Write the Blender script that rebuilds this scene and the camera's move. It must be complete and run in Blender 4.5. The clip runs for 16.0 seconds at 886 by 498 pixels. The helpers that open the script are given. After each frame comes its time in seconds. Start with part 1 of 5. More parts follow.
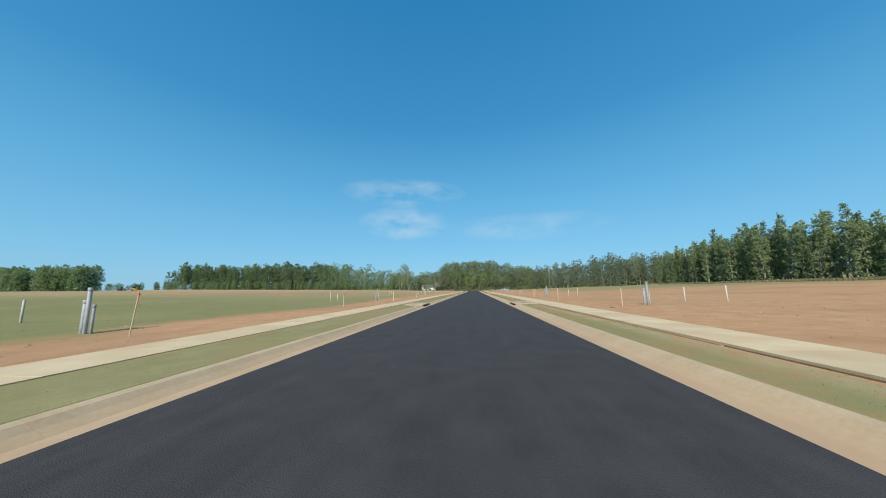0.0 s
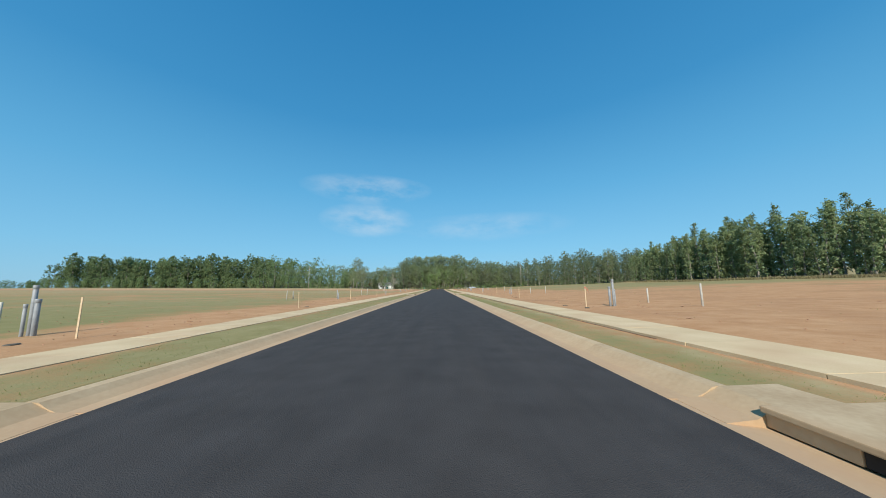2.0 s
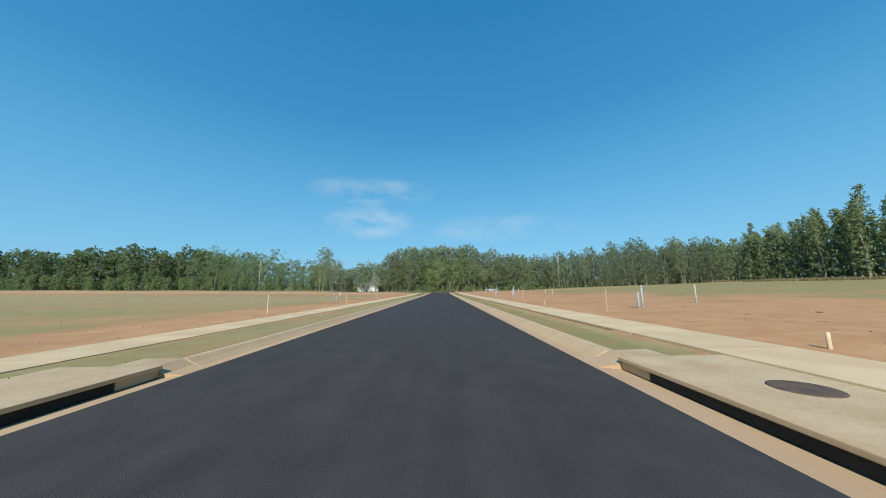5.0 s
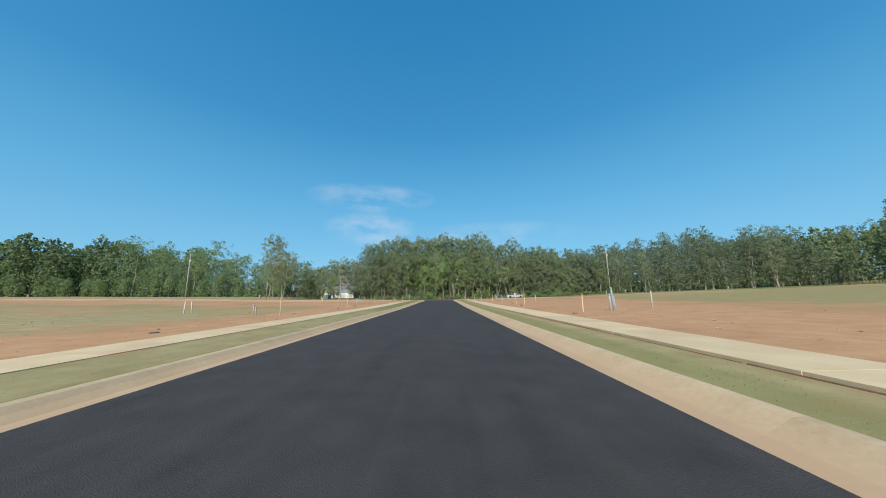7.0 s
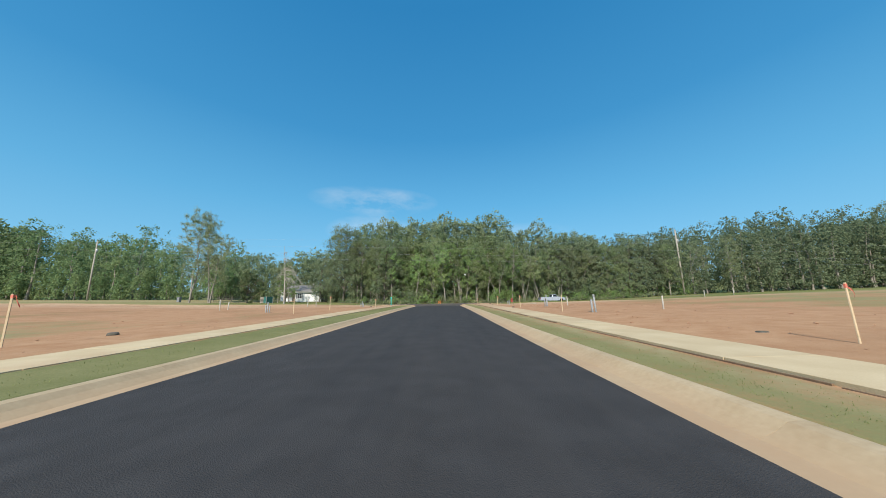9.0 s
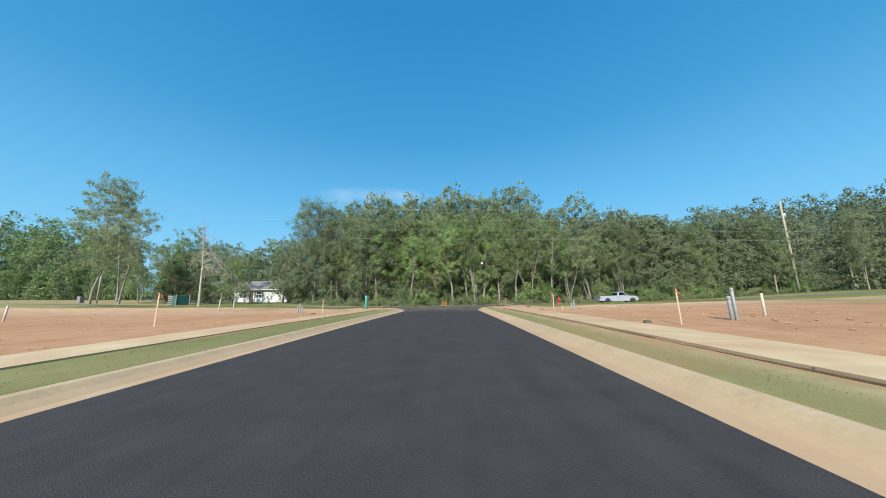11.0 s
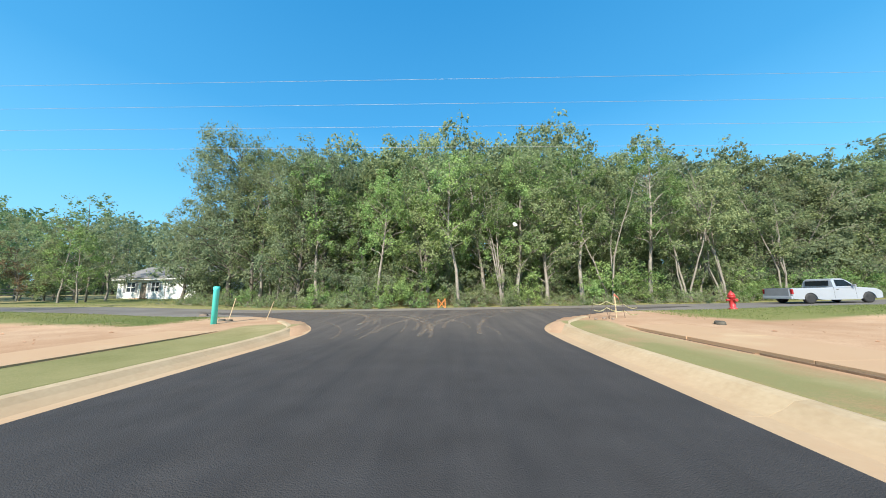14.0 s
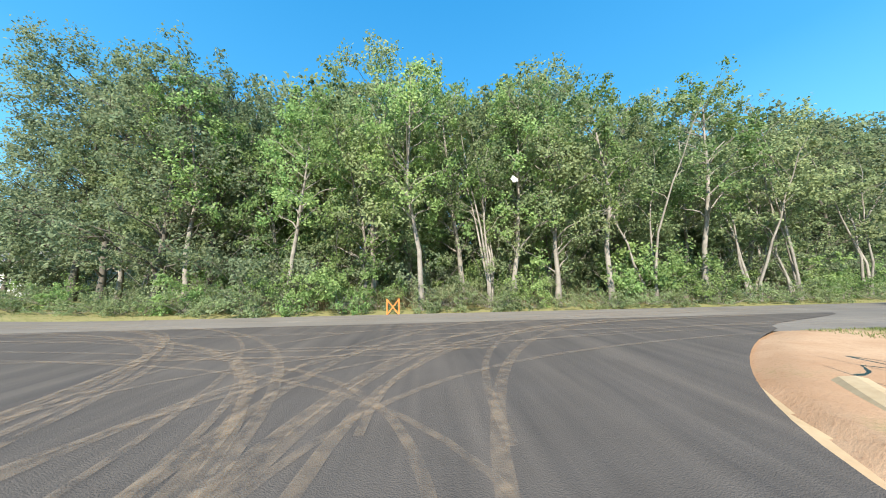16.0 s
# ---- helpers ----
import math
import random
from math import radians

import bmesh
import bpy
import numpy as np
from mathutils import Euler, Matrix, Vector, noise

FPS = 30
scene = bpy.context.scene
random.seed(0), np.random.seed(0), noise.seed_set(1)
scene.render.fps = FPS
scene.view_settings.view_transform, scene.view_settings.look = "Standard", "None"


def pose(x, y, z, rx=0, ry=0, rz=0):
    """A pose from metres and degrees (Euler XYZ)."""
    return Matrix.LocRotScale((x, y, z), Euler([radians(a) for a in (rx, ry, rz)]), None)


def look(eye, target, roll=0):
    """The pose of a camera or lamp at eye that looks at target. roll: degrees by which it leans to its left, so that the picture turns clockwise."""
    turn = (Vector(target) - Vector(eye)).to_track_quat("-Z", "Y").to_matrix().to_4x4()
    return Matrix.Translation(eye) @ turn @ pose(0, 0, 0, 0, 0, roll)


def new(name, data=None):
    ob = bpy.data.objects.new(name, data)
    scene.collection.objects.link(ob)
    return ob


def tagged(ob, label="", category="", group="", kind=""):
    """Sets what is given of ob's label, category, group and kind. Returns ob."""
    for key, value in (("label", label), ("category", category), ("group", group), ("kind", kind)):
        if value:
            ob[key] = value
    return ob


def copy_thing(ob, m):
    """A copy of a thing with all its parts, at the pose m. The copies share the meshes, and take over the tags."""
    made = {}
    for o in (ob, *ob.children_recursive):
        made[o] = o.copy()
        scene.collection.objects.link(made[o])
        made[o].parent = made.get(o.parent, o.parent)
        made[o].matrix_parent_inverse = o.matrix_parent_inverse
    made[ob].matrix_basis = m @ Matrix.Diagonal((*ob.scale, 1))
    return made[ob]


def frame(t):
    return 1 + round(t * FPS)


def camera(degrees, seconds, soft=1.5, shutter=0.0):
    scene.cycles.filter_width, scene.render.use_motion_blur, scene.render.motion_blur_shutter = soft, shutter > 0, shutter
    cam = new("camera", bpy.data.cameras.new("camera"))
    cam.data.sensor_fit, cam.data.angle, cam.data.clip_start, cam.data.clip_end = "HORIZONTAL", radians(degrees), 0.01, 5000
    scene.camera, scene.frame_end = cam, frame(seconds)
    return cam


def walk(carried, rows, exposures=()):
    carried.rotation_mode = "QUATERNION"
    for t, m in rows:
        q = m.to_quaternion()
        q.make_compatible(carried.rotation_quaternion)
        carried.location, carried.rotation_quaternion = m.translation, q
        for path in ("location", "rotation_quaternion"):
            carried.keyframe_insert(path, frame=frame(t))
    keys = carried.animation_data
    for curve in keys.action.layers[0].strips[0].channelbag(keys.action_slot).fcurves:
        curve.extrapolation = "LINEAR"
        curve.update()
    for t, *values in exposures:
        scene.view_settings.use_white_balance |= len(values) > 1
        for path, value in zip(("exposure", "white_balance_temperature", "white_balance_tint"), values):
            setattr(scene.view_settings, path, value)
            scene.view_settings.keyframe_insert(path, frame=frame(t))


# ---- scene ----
cam = camera(112.9, 16.0, soft=0.95)
EXPOSURES = [(0, 0.12), (4, 0.12), (9, 0.2), (11.5, 0.46), (12.5, 0.6), (14.5, 0.84), (16, 1.02)]
walk(cam, [
    (0.0, pose(0.60, 0.00, 1.30, 97.93, 1.02, 6.03)),
    (0.5, pose(0.64, 6.95, 1.36, 97.86, 1.02, 2.14)),
    (1.0, pose(0.67, 14.05, 1.33, 97.61, 1.02, 0.22)),
    (1.5, pose(0.78, 21.24, 1.32, 97.45, 1.02, -0.63)),
    (2.0, pose(0.77, 28.91, 1.30, 97.45, 1.02, -0.82)),
    (2.5, pose(0.84, 37.14, 1.22, 97.68, 1.02, -0.94)),
    (3.0, pose(0.93, 47.06, 1.27, 97.67, 1.02, -0.99)),
    (3.5, pose(1.00, 57.41, 1.24, 97.68, 1.02, -0.76)),
    (4.0, pose(1.00, 67.74, 1.26, 97.52, 1.02, -0.53)),
    (6.5, pose(0.93, 122.07, 1.21, 98.94, 1.02, 0.06)),
    (7.0, pose(1.01, 131.87, 1.16, 99.14, 1.02, -0.04)),
    (7.5, pose(1.16, 140.55, 1.12, 99.44, 1.02, -0.04)),
    (8.0, pose(1.04, 147.89, 1.12, 99.53, 1.02, 0.09)),
    (8.5, pose(1.16, 155.52, 1.13, 99.66, 1.02, 0.16)),
    (9.0, pose(1.18, 161.95, 1.12, 99.70, 1.02, 0.34)),
    (11.5, pose(1.10, 186.57, 1.19, 99.62, 1.02, 2.03)),
    (12.0, pose(1.06, 190.69, 1.24, 99.37, 1.02, 2.32)),
    (12.5, pose(1.02, 194.47, 1.25, 99.05, 1.02, 2.59)),
    (13.0, pose(0.91, 197.77, 1.17, 98.97, 1.02, 2.41)),
    (13.5, pose(0.88, 200.85, 1.24, 98.68, 1.02, 2.25)),
    (14.0, pose(0.98, 203.68, 1.27, 98.47, 1.02, 2.16)),
    (14.5, pose(1.08, 206.20, 1.26, 98.12, 1.02, 1.72)),
    (15.0, pose(1.04, 208.41, 1.24, 98.02, 1.02, 0.53)),
    (15.5, pose(1.18, 210.61, 1.29, 98.06, 1.02, -1.29)),
    (16.0, pose(1.39, 212.41, 1.32, 97.26, 1.02, -3.64)),
], EXPOSURES)

# ---- light ----
SKY_LOW, SKY_HIGH, CLOUD = (0.70, 0.82, 0.80, 1), (0.37, 1.05, 1.19, 1), (4.5, 4.9, 5.2, 1)
SUN_FROM = Vector((-0.22, -1.0, 0.78)).normalized()
world = bpy.data.worlds.new("sky")
scene.world = world
world.use_nodes = True
wn, wl = world.node_tree.nodes, world.node_tree.links
wn.clear()
sky = wn.new("ShaderNodeTexSky")
sky.sky_type, sky.sun_disc = "NISHITA", False
sky.sun_elevation = math.asin(SUN_FROM.z)
sky.sun_rotation = math.atan2(SUN_FROM.x, SUN_FROM.y)
sky.altitude, sky.air_density, sky.dust_density, sky.ozone_density = 60, 1.0, 0.7, 4.0
bg = wn.new("ShaderNodeBackground")
bg.inputs["Strength"].default_value = 0.15
out = wn.new("ShaderNodeOutputWorld")
# a deep clear blue, with two thin wisps of cloud low ahead
tint = wn.new("ShaderNodeMix")
tint.data_type, tint.blend_type = "RGBA", "MULTIPLY"
tint.inputs["Factor"].default_value = 1.0
wl.new(sky.outputs["Color"], tint.inputs["A"])
tc = wn.new("ShaderNodeTexCoord")
sep = wn.new("ShaderNodeSeparateXYZ")
wl.new(tc.outputs["Generated"], sep.inputs["Vector"])


def wmath(op, a, b=None):
    k = wn.new("ShaderNodeMath")
    k.operation = op
    for i, v in enumerate((a, b)):
        if v is not None:
            if isinstance(v, (int, float)):
                k.inputs[i].default_value = v
            else:
                wl.new(v, k.inputs[i])
    return k.outputs[0]


az = wmath("ARCTAN2", sep.outputs["X"], sep.outputs["Y"])
el = wmath("ARCSINE", sep.outputs["Z"])
fade = wn.new("ShaderNodeMix")
fade.data_type = "RGBA"
fade.inputs["A"].default_value, fade.inputs["B"].default_value = SKY_LOW, SKY_HIGH
wl.new(wmath("MINIMUM", wmath("MAXIMUM", wmath("MULTIPLY", el, 1.9), 0.0), 1.0), fade.inputs["Factor"])
wl.new(fade.outputs["Result"], tint.inputs["B"])
mp = wn.new("ShaderNodeMapping")
mp.inputs["Scale"].default_value = (7.0, 7.0, 17.0)
wl.new(tc.outputs["Generated"], mp.inputs["Vector"])
cn = wn.new("ShaderNodeTexNoise")
cn.inputs["Scale"].default_value, cn.inputs["Detail"].default_value, cn.inputs["Roughness"].default_value = 1.3, 6, 0.6
wl.new(mp.outputs["Vector"], cn.inputs["Vector"])
# thin even haze under the clear blue: paler towards the horizon, alike all round
haze = wn.new("ShaderNodeValToRGB")
stops = ((0.0, (1.8, 3.5, 4.8)), (0.12, (1.3, 3.3, 4.95)), (0.3, (0.74, 2.6, 4.38)), (0.5, (0.33, 1.76, 3.52)), (0.75, (0.17, 1.34, 3.0)))
for k, (level, c) in enumerate(stops):
    e = haze.color_ramp.elements[k] if k < 2 else haze.color_ramp.elements.new(level)
    e.position, e.color = level, (*(v / 5 for v in c), 1)
wl.new(wmath("MAXIMUM", sep.outputs["Z"], 0.0), haze.inputs["Fac"])
lift = wn.new("ShaderNodeVectorMath")
lift.operation = "SCALE"
lift.inputs["Scale"].default_value = 5.0
wl.new(haze.outputs["Color"], lift.inputs[0])
even = wn.new("ShaderNodeMix")
even.data_type = "RGBA"
even.inputs["Factor"].default_value = 0.85
wl.new(tint.outputs["Result"], even.inputs["A"])
wl.new(lift.outputs["Vector"], even.inputs["B"])
veil = None
for a0, e0, wide, tall, dense in ((-0.235, 0.325, 0.22, 0.05, 0.46), (-0.235, 0.225, 0.16, 0.06, 0.50), (0.16, 0.20, 0.30, 0.05, 0.25)):
    dx = wmath("DIVIDE", wmath("SUBTRACT", az, a0), wide)
    dy = wmath("DIVIDE", wmath("SUBTRACT", el, e0), tall)
    d = wmath("ADD", wmath("MULTIPLY", dx, dx), wmath("MULTIPLY", dy, dy))
    f = wmath("MULTIPLY", wmath("MAXIMUM", wmath("SUBTRACT", 1.0, d), 0.0), dense)
    veil = f if veil is None else wmath("ADD", veil, f)
body = wn.new("ShaderNodeMapRange")
body.inputs["From Min"].default_value, body.inputs["From Max"].default_value = 0.36, 0.72
wl.new(cn.outputs["Fac"], body.inputs["Value"])
mx = wn.new("ShaderNodeMix")
mx.data_type = "RGBA"
mx.inputs["B"].default_value = CLOUD
wl.new(wmath("MULTIPLY", veil, body.outputs["Result"]), mx.inputs["Factor"])
wl.new(even.outputs["Result"], mx.inputs["A"])
wl.new(mx.outputs["Result"], bg.inputs["Color"])
wl.new(bg.outputs["Background"], out.inputs["Surface"])

sun = new("sun", bpy.data.lights.new("sun", "SUN"))
sun.data.energy, sun.data.angle, sun.data.color = 4.8, radians(0.53), (1.0, 0.93, 0.82)
sun.matrix_world = look(SUN_FROM * 300, (0, 0, 0))


# ---- materials ----
def material(name, low, high, scale=3.0, rough=0.8, bump=0.2, fine=60.0, metal=0.0, spread=0.0, detail=5.0):
    """Two colours mixed by noise at two scales, with fine relief. spread: how much pieces differ from one another."""
    m = bpy.data.materials.new(name)
    m.use_nodes = True
    n, l = m.node_tree.nodes, m.node_tree.links
    b = n["Principled BSDF"]
    geo = n.new("ShaderNodeTexCoord")
    big = n.new("ShaderNodeTexNoise")
    big.inputs["Scale"].default_value, big.inputs["Detail"].default_value = scale, detail
    small = n.new("ShaderNodeTexNoise")
    small.inputs["Scale"].default_value, small.inputs["Detail"].default_value = fine, 3
    l.new(geo.outputs["Object"], big.inputs["Vector"])
    l.new(geo.outputs["Object"], small.inputs["Vector"])
    add = n.new("ShaderNodeMath")
    add.operation = "MULTIPLY_ADD"
    add.inputs[1].default_value = 0.45
    l.new(small.outputs["Fac"], add.inputs[0])
    l.new(big.outputs["Fac"], add.inputs[2])
    rng = n.new("ShaderNodeMapRange")
    rng.inputs["From Min"].default_value, rng.inputs["From Max"].default_value = 0.45, 1.0
    l.new(add.outputs[0], rng.inputs["Value"])
    mix = n.new("ShaderNodeMix")
    mix.data_type = "RGBA"
    mix.inputs["A"].default_value, mix.inputs["B"].default_value = (*low, 1), (*high, 1)
    l.new(rng.outputs["Result"], mix.inputs["Factor"])
    col = mix.outputs["Result"]
    if spread:
        info = n.new("ShaderNodeObjectInfo")
        hsv = n.new("ShaderNodeHueSaturation")
        vr = n.new("ShaderNodeMapRange")
        vr.inputs["To Min"].default_value, vr.inputs["To Max"].default_value = 1 - spread, 1 + spread
        l.new(info.outputs["Random"], vr.inputs["Value"])
        l.new(vr.outputs["Result"], hsv.inputs["Value"])
        l.new(col, hsv.inputs["Color"])
        col = hsv.outputs["Color"]
    l.new(col, b.inputs["Base Color"])
    b.inputs["Roughness"].default_value, b.inputs["Metallic"].default_value = rough, metal
    if bump:
        bp = n.new("ShaderNodeBump")
        bp.inputs["Strength"].default_value, bp.inputs["Distance"].default_value = bump, 0.02
        l.new(small.outputs["Fac"], bp.inputs["Height"])
        l.new(bp.outputs["Normal"], b.inputs["Normal"])
    return m


def leaf_material(name, low, high, glow=0.35, spread=0.25):
    """Leaves that let some light through; each leaf and each tree a little different."""
    m = bpy.data.materials.new(name)
    m.use_nodes = True
    n, l = m.node_tree.nodes, m.node_tree.links
    n.remove(n["Principled BSDF"])
    geo, info = n.new("ShaderNodeNewGeometry"), n.new("ShaderNodeObjectInfo")
    mix = n.new("ShaderNodeMix")
    mix.data_type = "RGBA"
    mix.inputs["A"].default_value, mix.inputs["B"].default_value = (*low, 1), (*high, 1)
    l.new(geo.outputs["Random Per Island"], mix.inputs["Factor"])
    patch = n.new("ShaderNodeTexNoise")
    patch.inputs["Scale"].default_value = 0.22
    l.new(geo.outputs["Position"], patch.inputs["Vector"])
    pr = n.new("ShaderNodeMapRange")
    pr.inputs["From Min"].default_value, pr.inputs["From Max"].default_value = 0.3, 0.7
    pr.inputs["To Min"].default_value, pr.inputs["To Max"].default_value = 0.482, 0.518
    l.new(patch.outputs["Fac"], pr.inputs["Value"])
    hsv = n.new("ShaderNodeHueSaturation")
    l.new(pr.outputs["Result"], hsv.inputs["Hue"])
    vr = n.new("ShaderNodeMapRange")
    vr.inputs["To Min"].default_value, vr.inputs["To Max"].default_value = 1 - spread, 1 + spread
    l.new(info.outputs["Random"], vr.inputs["Value"])
    l.new(vr.outputs["Result"], hsv.inputs["Value"])
    l.new(mix.outputs["Result"], hsv.inputs["Color"])
    d, t, a = n.new("ShaderNodeBsdfDiffuse"), n.new("ShaderNodeBsdfTranslucent"), n.new("ShaderNodeMixShader")
    for s in (d, t):
        l.new(hsv.outputs["Color"], s.inputs["Color"])
    a.inputs["Fac"].default_value = glow
    l.new(d.outputs[0], a.inputs[1])
    l.new(t.outputs[0], a.inputs[2])
    l.new(a.outputs[0], n["Material Output"].inputs["Surface"])
    return m


def ground_material():
    """Red clay, dry and green grass: the share of grass is an attribute of the sheet, broken up by noise."""
    m = bpy.data.materials.new("clay_and_grass")
    m.use_nodes = True
    n, l = m.node_tree.nodes, m.node_tree.links
    b = n["Principled BSDF"]
    geo = n.new("ShaderNodeNewGeometry")

    def noise_at(scale, detail, rough=0.55):
        k = n.new("ShaderNodeTexNoise")
        k.inputs["Scale"].default_value, k.inputs["Detail"].default_value, k.inputs["Roughness"].default_value = scale, detail, rough
        l.new(geo.outputs["Position"], k.inputs["Vector"])
        return k.outputs["Fac"]

    def ramp(value, lo, hi, a, c):
        k = n.new("ShaderNodeMapRange")
        for key, v in (("From Min", lo), ("From Max", hi), ("To Min", a), ("To Max", c)):
            k.inputs[key].default_value = v
        l.new(value, k.inputs["Value"])
        return k.outputs["Result"]

    def blend(f, a, c):
        k = n.new("ShaderNodeMix")
        k.data_type = "RGBA"
        l.new(f, k.inputs["Factor"])
        for key, v in (("A", a), ("B", c)):
            if isinstance(v, tuple):
                k.inputs[key].default_value = (*v, 1)
            else:
                l.new(v, k.inputs[key])
        return k.outputs["Result"]

    big, mid, fine = noise_at(0.10, 6, 0.6), noise_at(0.9, 7, 0.7), noise_at(26, 5, 0.7)
    clay = blend(ramp(mid, 0.3, 0.7, 0, 1), CLAY_DARK, CLAY_PALE)
    # the soil is more orange at the start of the street
    sep = n.new("ShaderNodeSeparateXYZ")
    l.new(geo.outputs["Position"], sep.inputs["Vector"])
    clay = blend(ramp(sep.outputs["Y"], 185, 120, 0, 0.65), clay, blend(ramp(mid, 0.3, 0.7, 0, 1), (0.415, 0.22, 0.10), (0.545, 0.335, 0.175)))
    # and dusty and pale where it has been driven over at the junction
    clay = blend(ramp(sep.outputs["Y"], 201, 213, 0, 0.6), clay, blend(ramp(mid, 0.3, 0.7, 0, 1), (0.47, 0.31, 0.19), (0.60, 0.44, 0.30)))
    clay = blend(ramp(big, 0.5, 0.68, 0, 0.6), clay, (0.34, 0.185, 0.10))
    clay = blend(ramp(fine, 0.52, 0.8, 0, 0.6), clay, (0.25, 0.125, 0.07))
    green = blend(ramp(big, 0.35, 0.65, 0, 1), (0.095, 0.135, 0.036), (0.20, 0.20, 0.072))
    green = blend(ramp(fine, 0.4, 0.8, 0, 0.6), green, (0.32, 0.27, 0.12))
    dry = n.new("ShaderNodeAttribute")
    dry.attribute_name = "dry"
    green = blend(dry.outputs["Fac"], green, blend(ramp(mid, 0.3, 0.7, 0, 1), (0.25, 0.205, 0.095), (0.42, 0.34, 0.185)))
    at = n.new("ShaderNodeAttribute")
    at.attribute_name = "grass"
    s = n.new("ShaderNodeMath")
    s.operation = "MULTIPLY_ADD"
    s.inputs[1].default_value = 0.9
    l.new(mid, s.inputs[0])
    l.new(at.outputs["Fac"], s.inputs[2])
    s2 = n.new("ShaderNodeMath")
    s2.operation = "MULTIPLY_ADD"
    s2.inputs[1].default_value = 0.5
    l.new(fine, s2.inputs[0])
    l.new(s.outputs[0], s2.inputs[2])
    s3 = n.new("ShaderNodeMath")
    s3.operation = "MULTIPLY_ADD"
    s3.inputs[1].default_value = 1.5
    l.new(big, s3.inputs[0])
    l.new(s2.outputs[0], s3.inputs[2])
    col = blend(ramp(s3.outputs[0], 1.72, 2.12, 0, 1), clay, green)
    l.new(col, b.inputs["Base Color"])
    b.inputs["Roughness"].default_value = 0.95
    b.inputs["Specular IOR Level"].default_value = 0.1
    bp = n.new("ShaderNodeBump")
    bp.inputs["Strength"].default_value, bp.inputs["Distance"].default_value = 0.35, 0.03
    l.new(fine, bp.inputs["Height"])
    l.new(bp.outputs["Normal"], b.inputs["Normal"])
    return m


CLAY_DARK, CLAY_PALE = (0.395, 0.20, 0.103), (0.525, 0.315, 0.18)
M_GROUND = ground_material()
M_ASPHALT = material("new_asphalt", (0.027, 0.0265, 0.028), (0.046, 0.0445, 0.046), 1.7, 0.9, 0.5, 90)


def add_dust(m, colour, streak):
    """Clay dust tracked onto a road: its share is an attribute of the mesh, broken up along the lane."""
    n, l = m.node_tree.nodes, m.node_tree.links
    b = n["Principled BSDF"]
    b.inputs["Specular IOR Level"].default_value = 0.2
    old = b.inputs["Base Color"].links[0].from_socket
    at, geo, mp = n.new("ShaderNodeAttribute"), n.new("ShaderNodeNewGeometry"), n.new("ShaderNodeMapping")
    at.attribute_name = "dust"
    mp.inputs["Scale"].default_value = streak
    l.new(geo.outputs["Position"], mp.inputs["Vector"])
    k = n.new("ShaderNodeTexNoise")
    k.inputs["Scale"].default_value, k.inputs["Detail"].default_value, k.inputs["Roughness"].default_value = 1.0, 6, 0.65
    l.new(mp.outputs["Vector"], k.inputs["Vector"])
    r = n.new("ShaderNodeMapRange")
    r.inputs["From Min"].default_value, r.inputs["From Max"].default_value = 0.0, 0.85
    l.new(k.outputs["Fac"], r.inputs["Value"])
    f = n.new("ShaderNodeMath")
    f.operation = "MULTIPLY"
    l.new(r.outputs["Result"], f.inputs[0])
    l.new(at.outputs["Fac"], f.inputs[1])
    mix = n.new("ShaderNodeMix")
    mix.data_type = "RGBA"
    l.new(f.outputs[0], mix.inputs["Factor"])
    l.new(old, mix.inputs["A"])
    mix.inputs["B"].default_value = (*colour, 1)
    l.new(mix.outputs["Result"], b.inputs["Base Color"])


add_dust(M_ASPHALT, (0.20, 0.165, 0.135), (2.4, 0.14, 1))
M_OLD_ROAD = material("old_asphalt", (0.10, 0.095, 0.09), (0.19, 0.18, 0.165), 0.5, 0.95, 0.4, 80)
add_dust(M_OLD_ROAD, (0.36, 0.29, 0.22), (0.2, 3.0, 1))
M_CONCRETE = material("dusty_concrete", (0.52, 0.38, 0.21), (0.66, 0.515, 0.315), 0.8, 0.9, 0.25, 40, spread=0.06)
M_KERB = material("stained_kerb_concrete", (0.38, 0.265, 0.145), (0.555, 0.425, 0.265), 0.9, 0.9, 0.12, 14, spread=0.06)


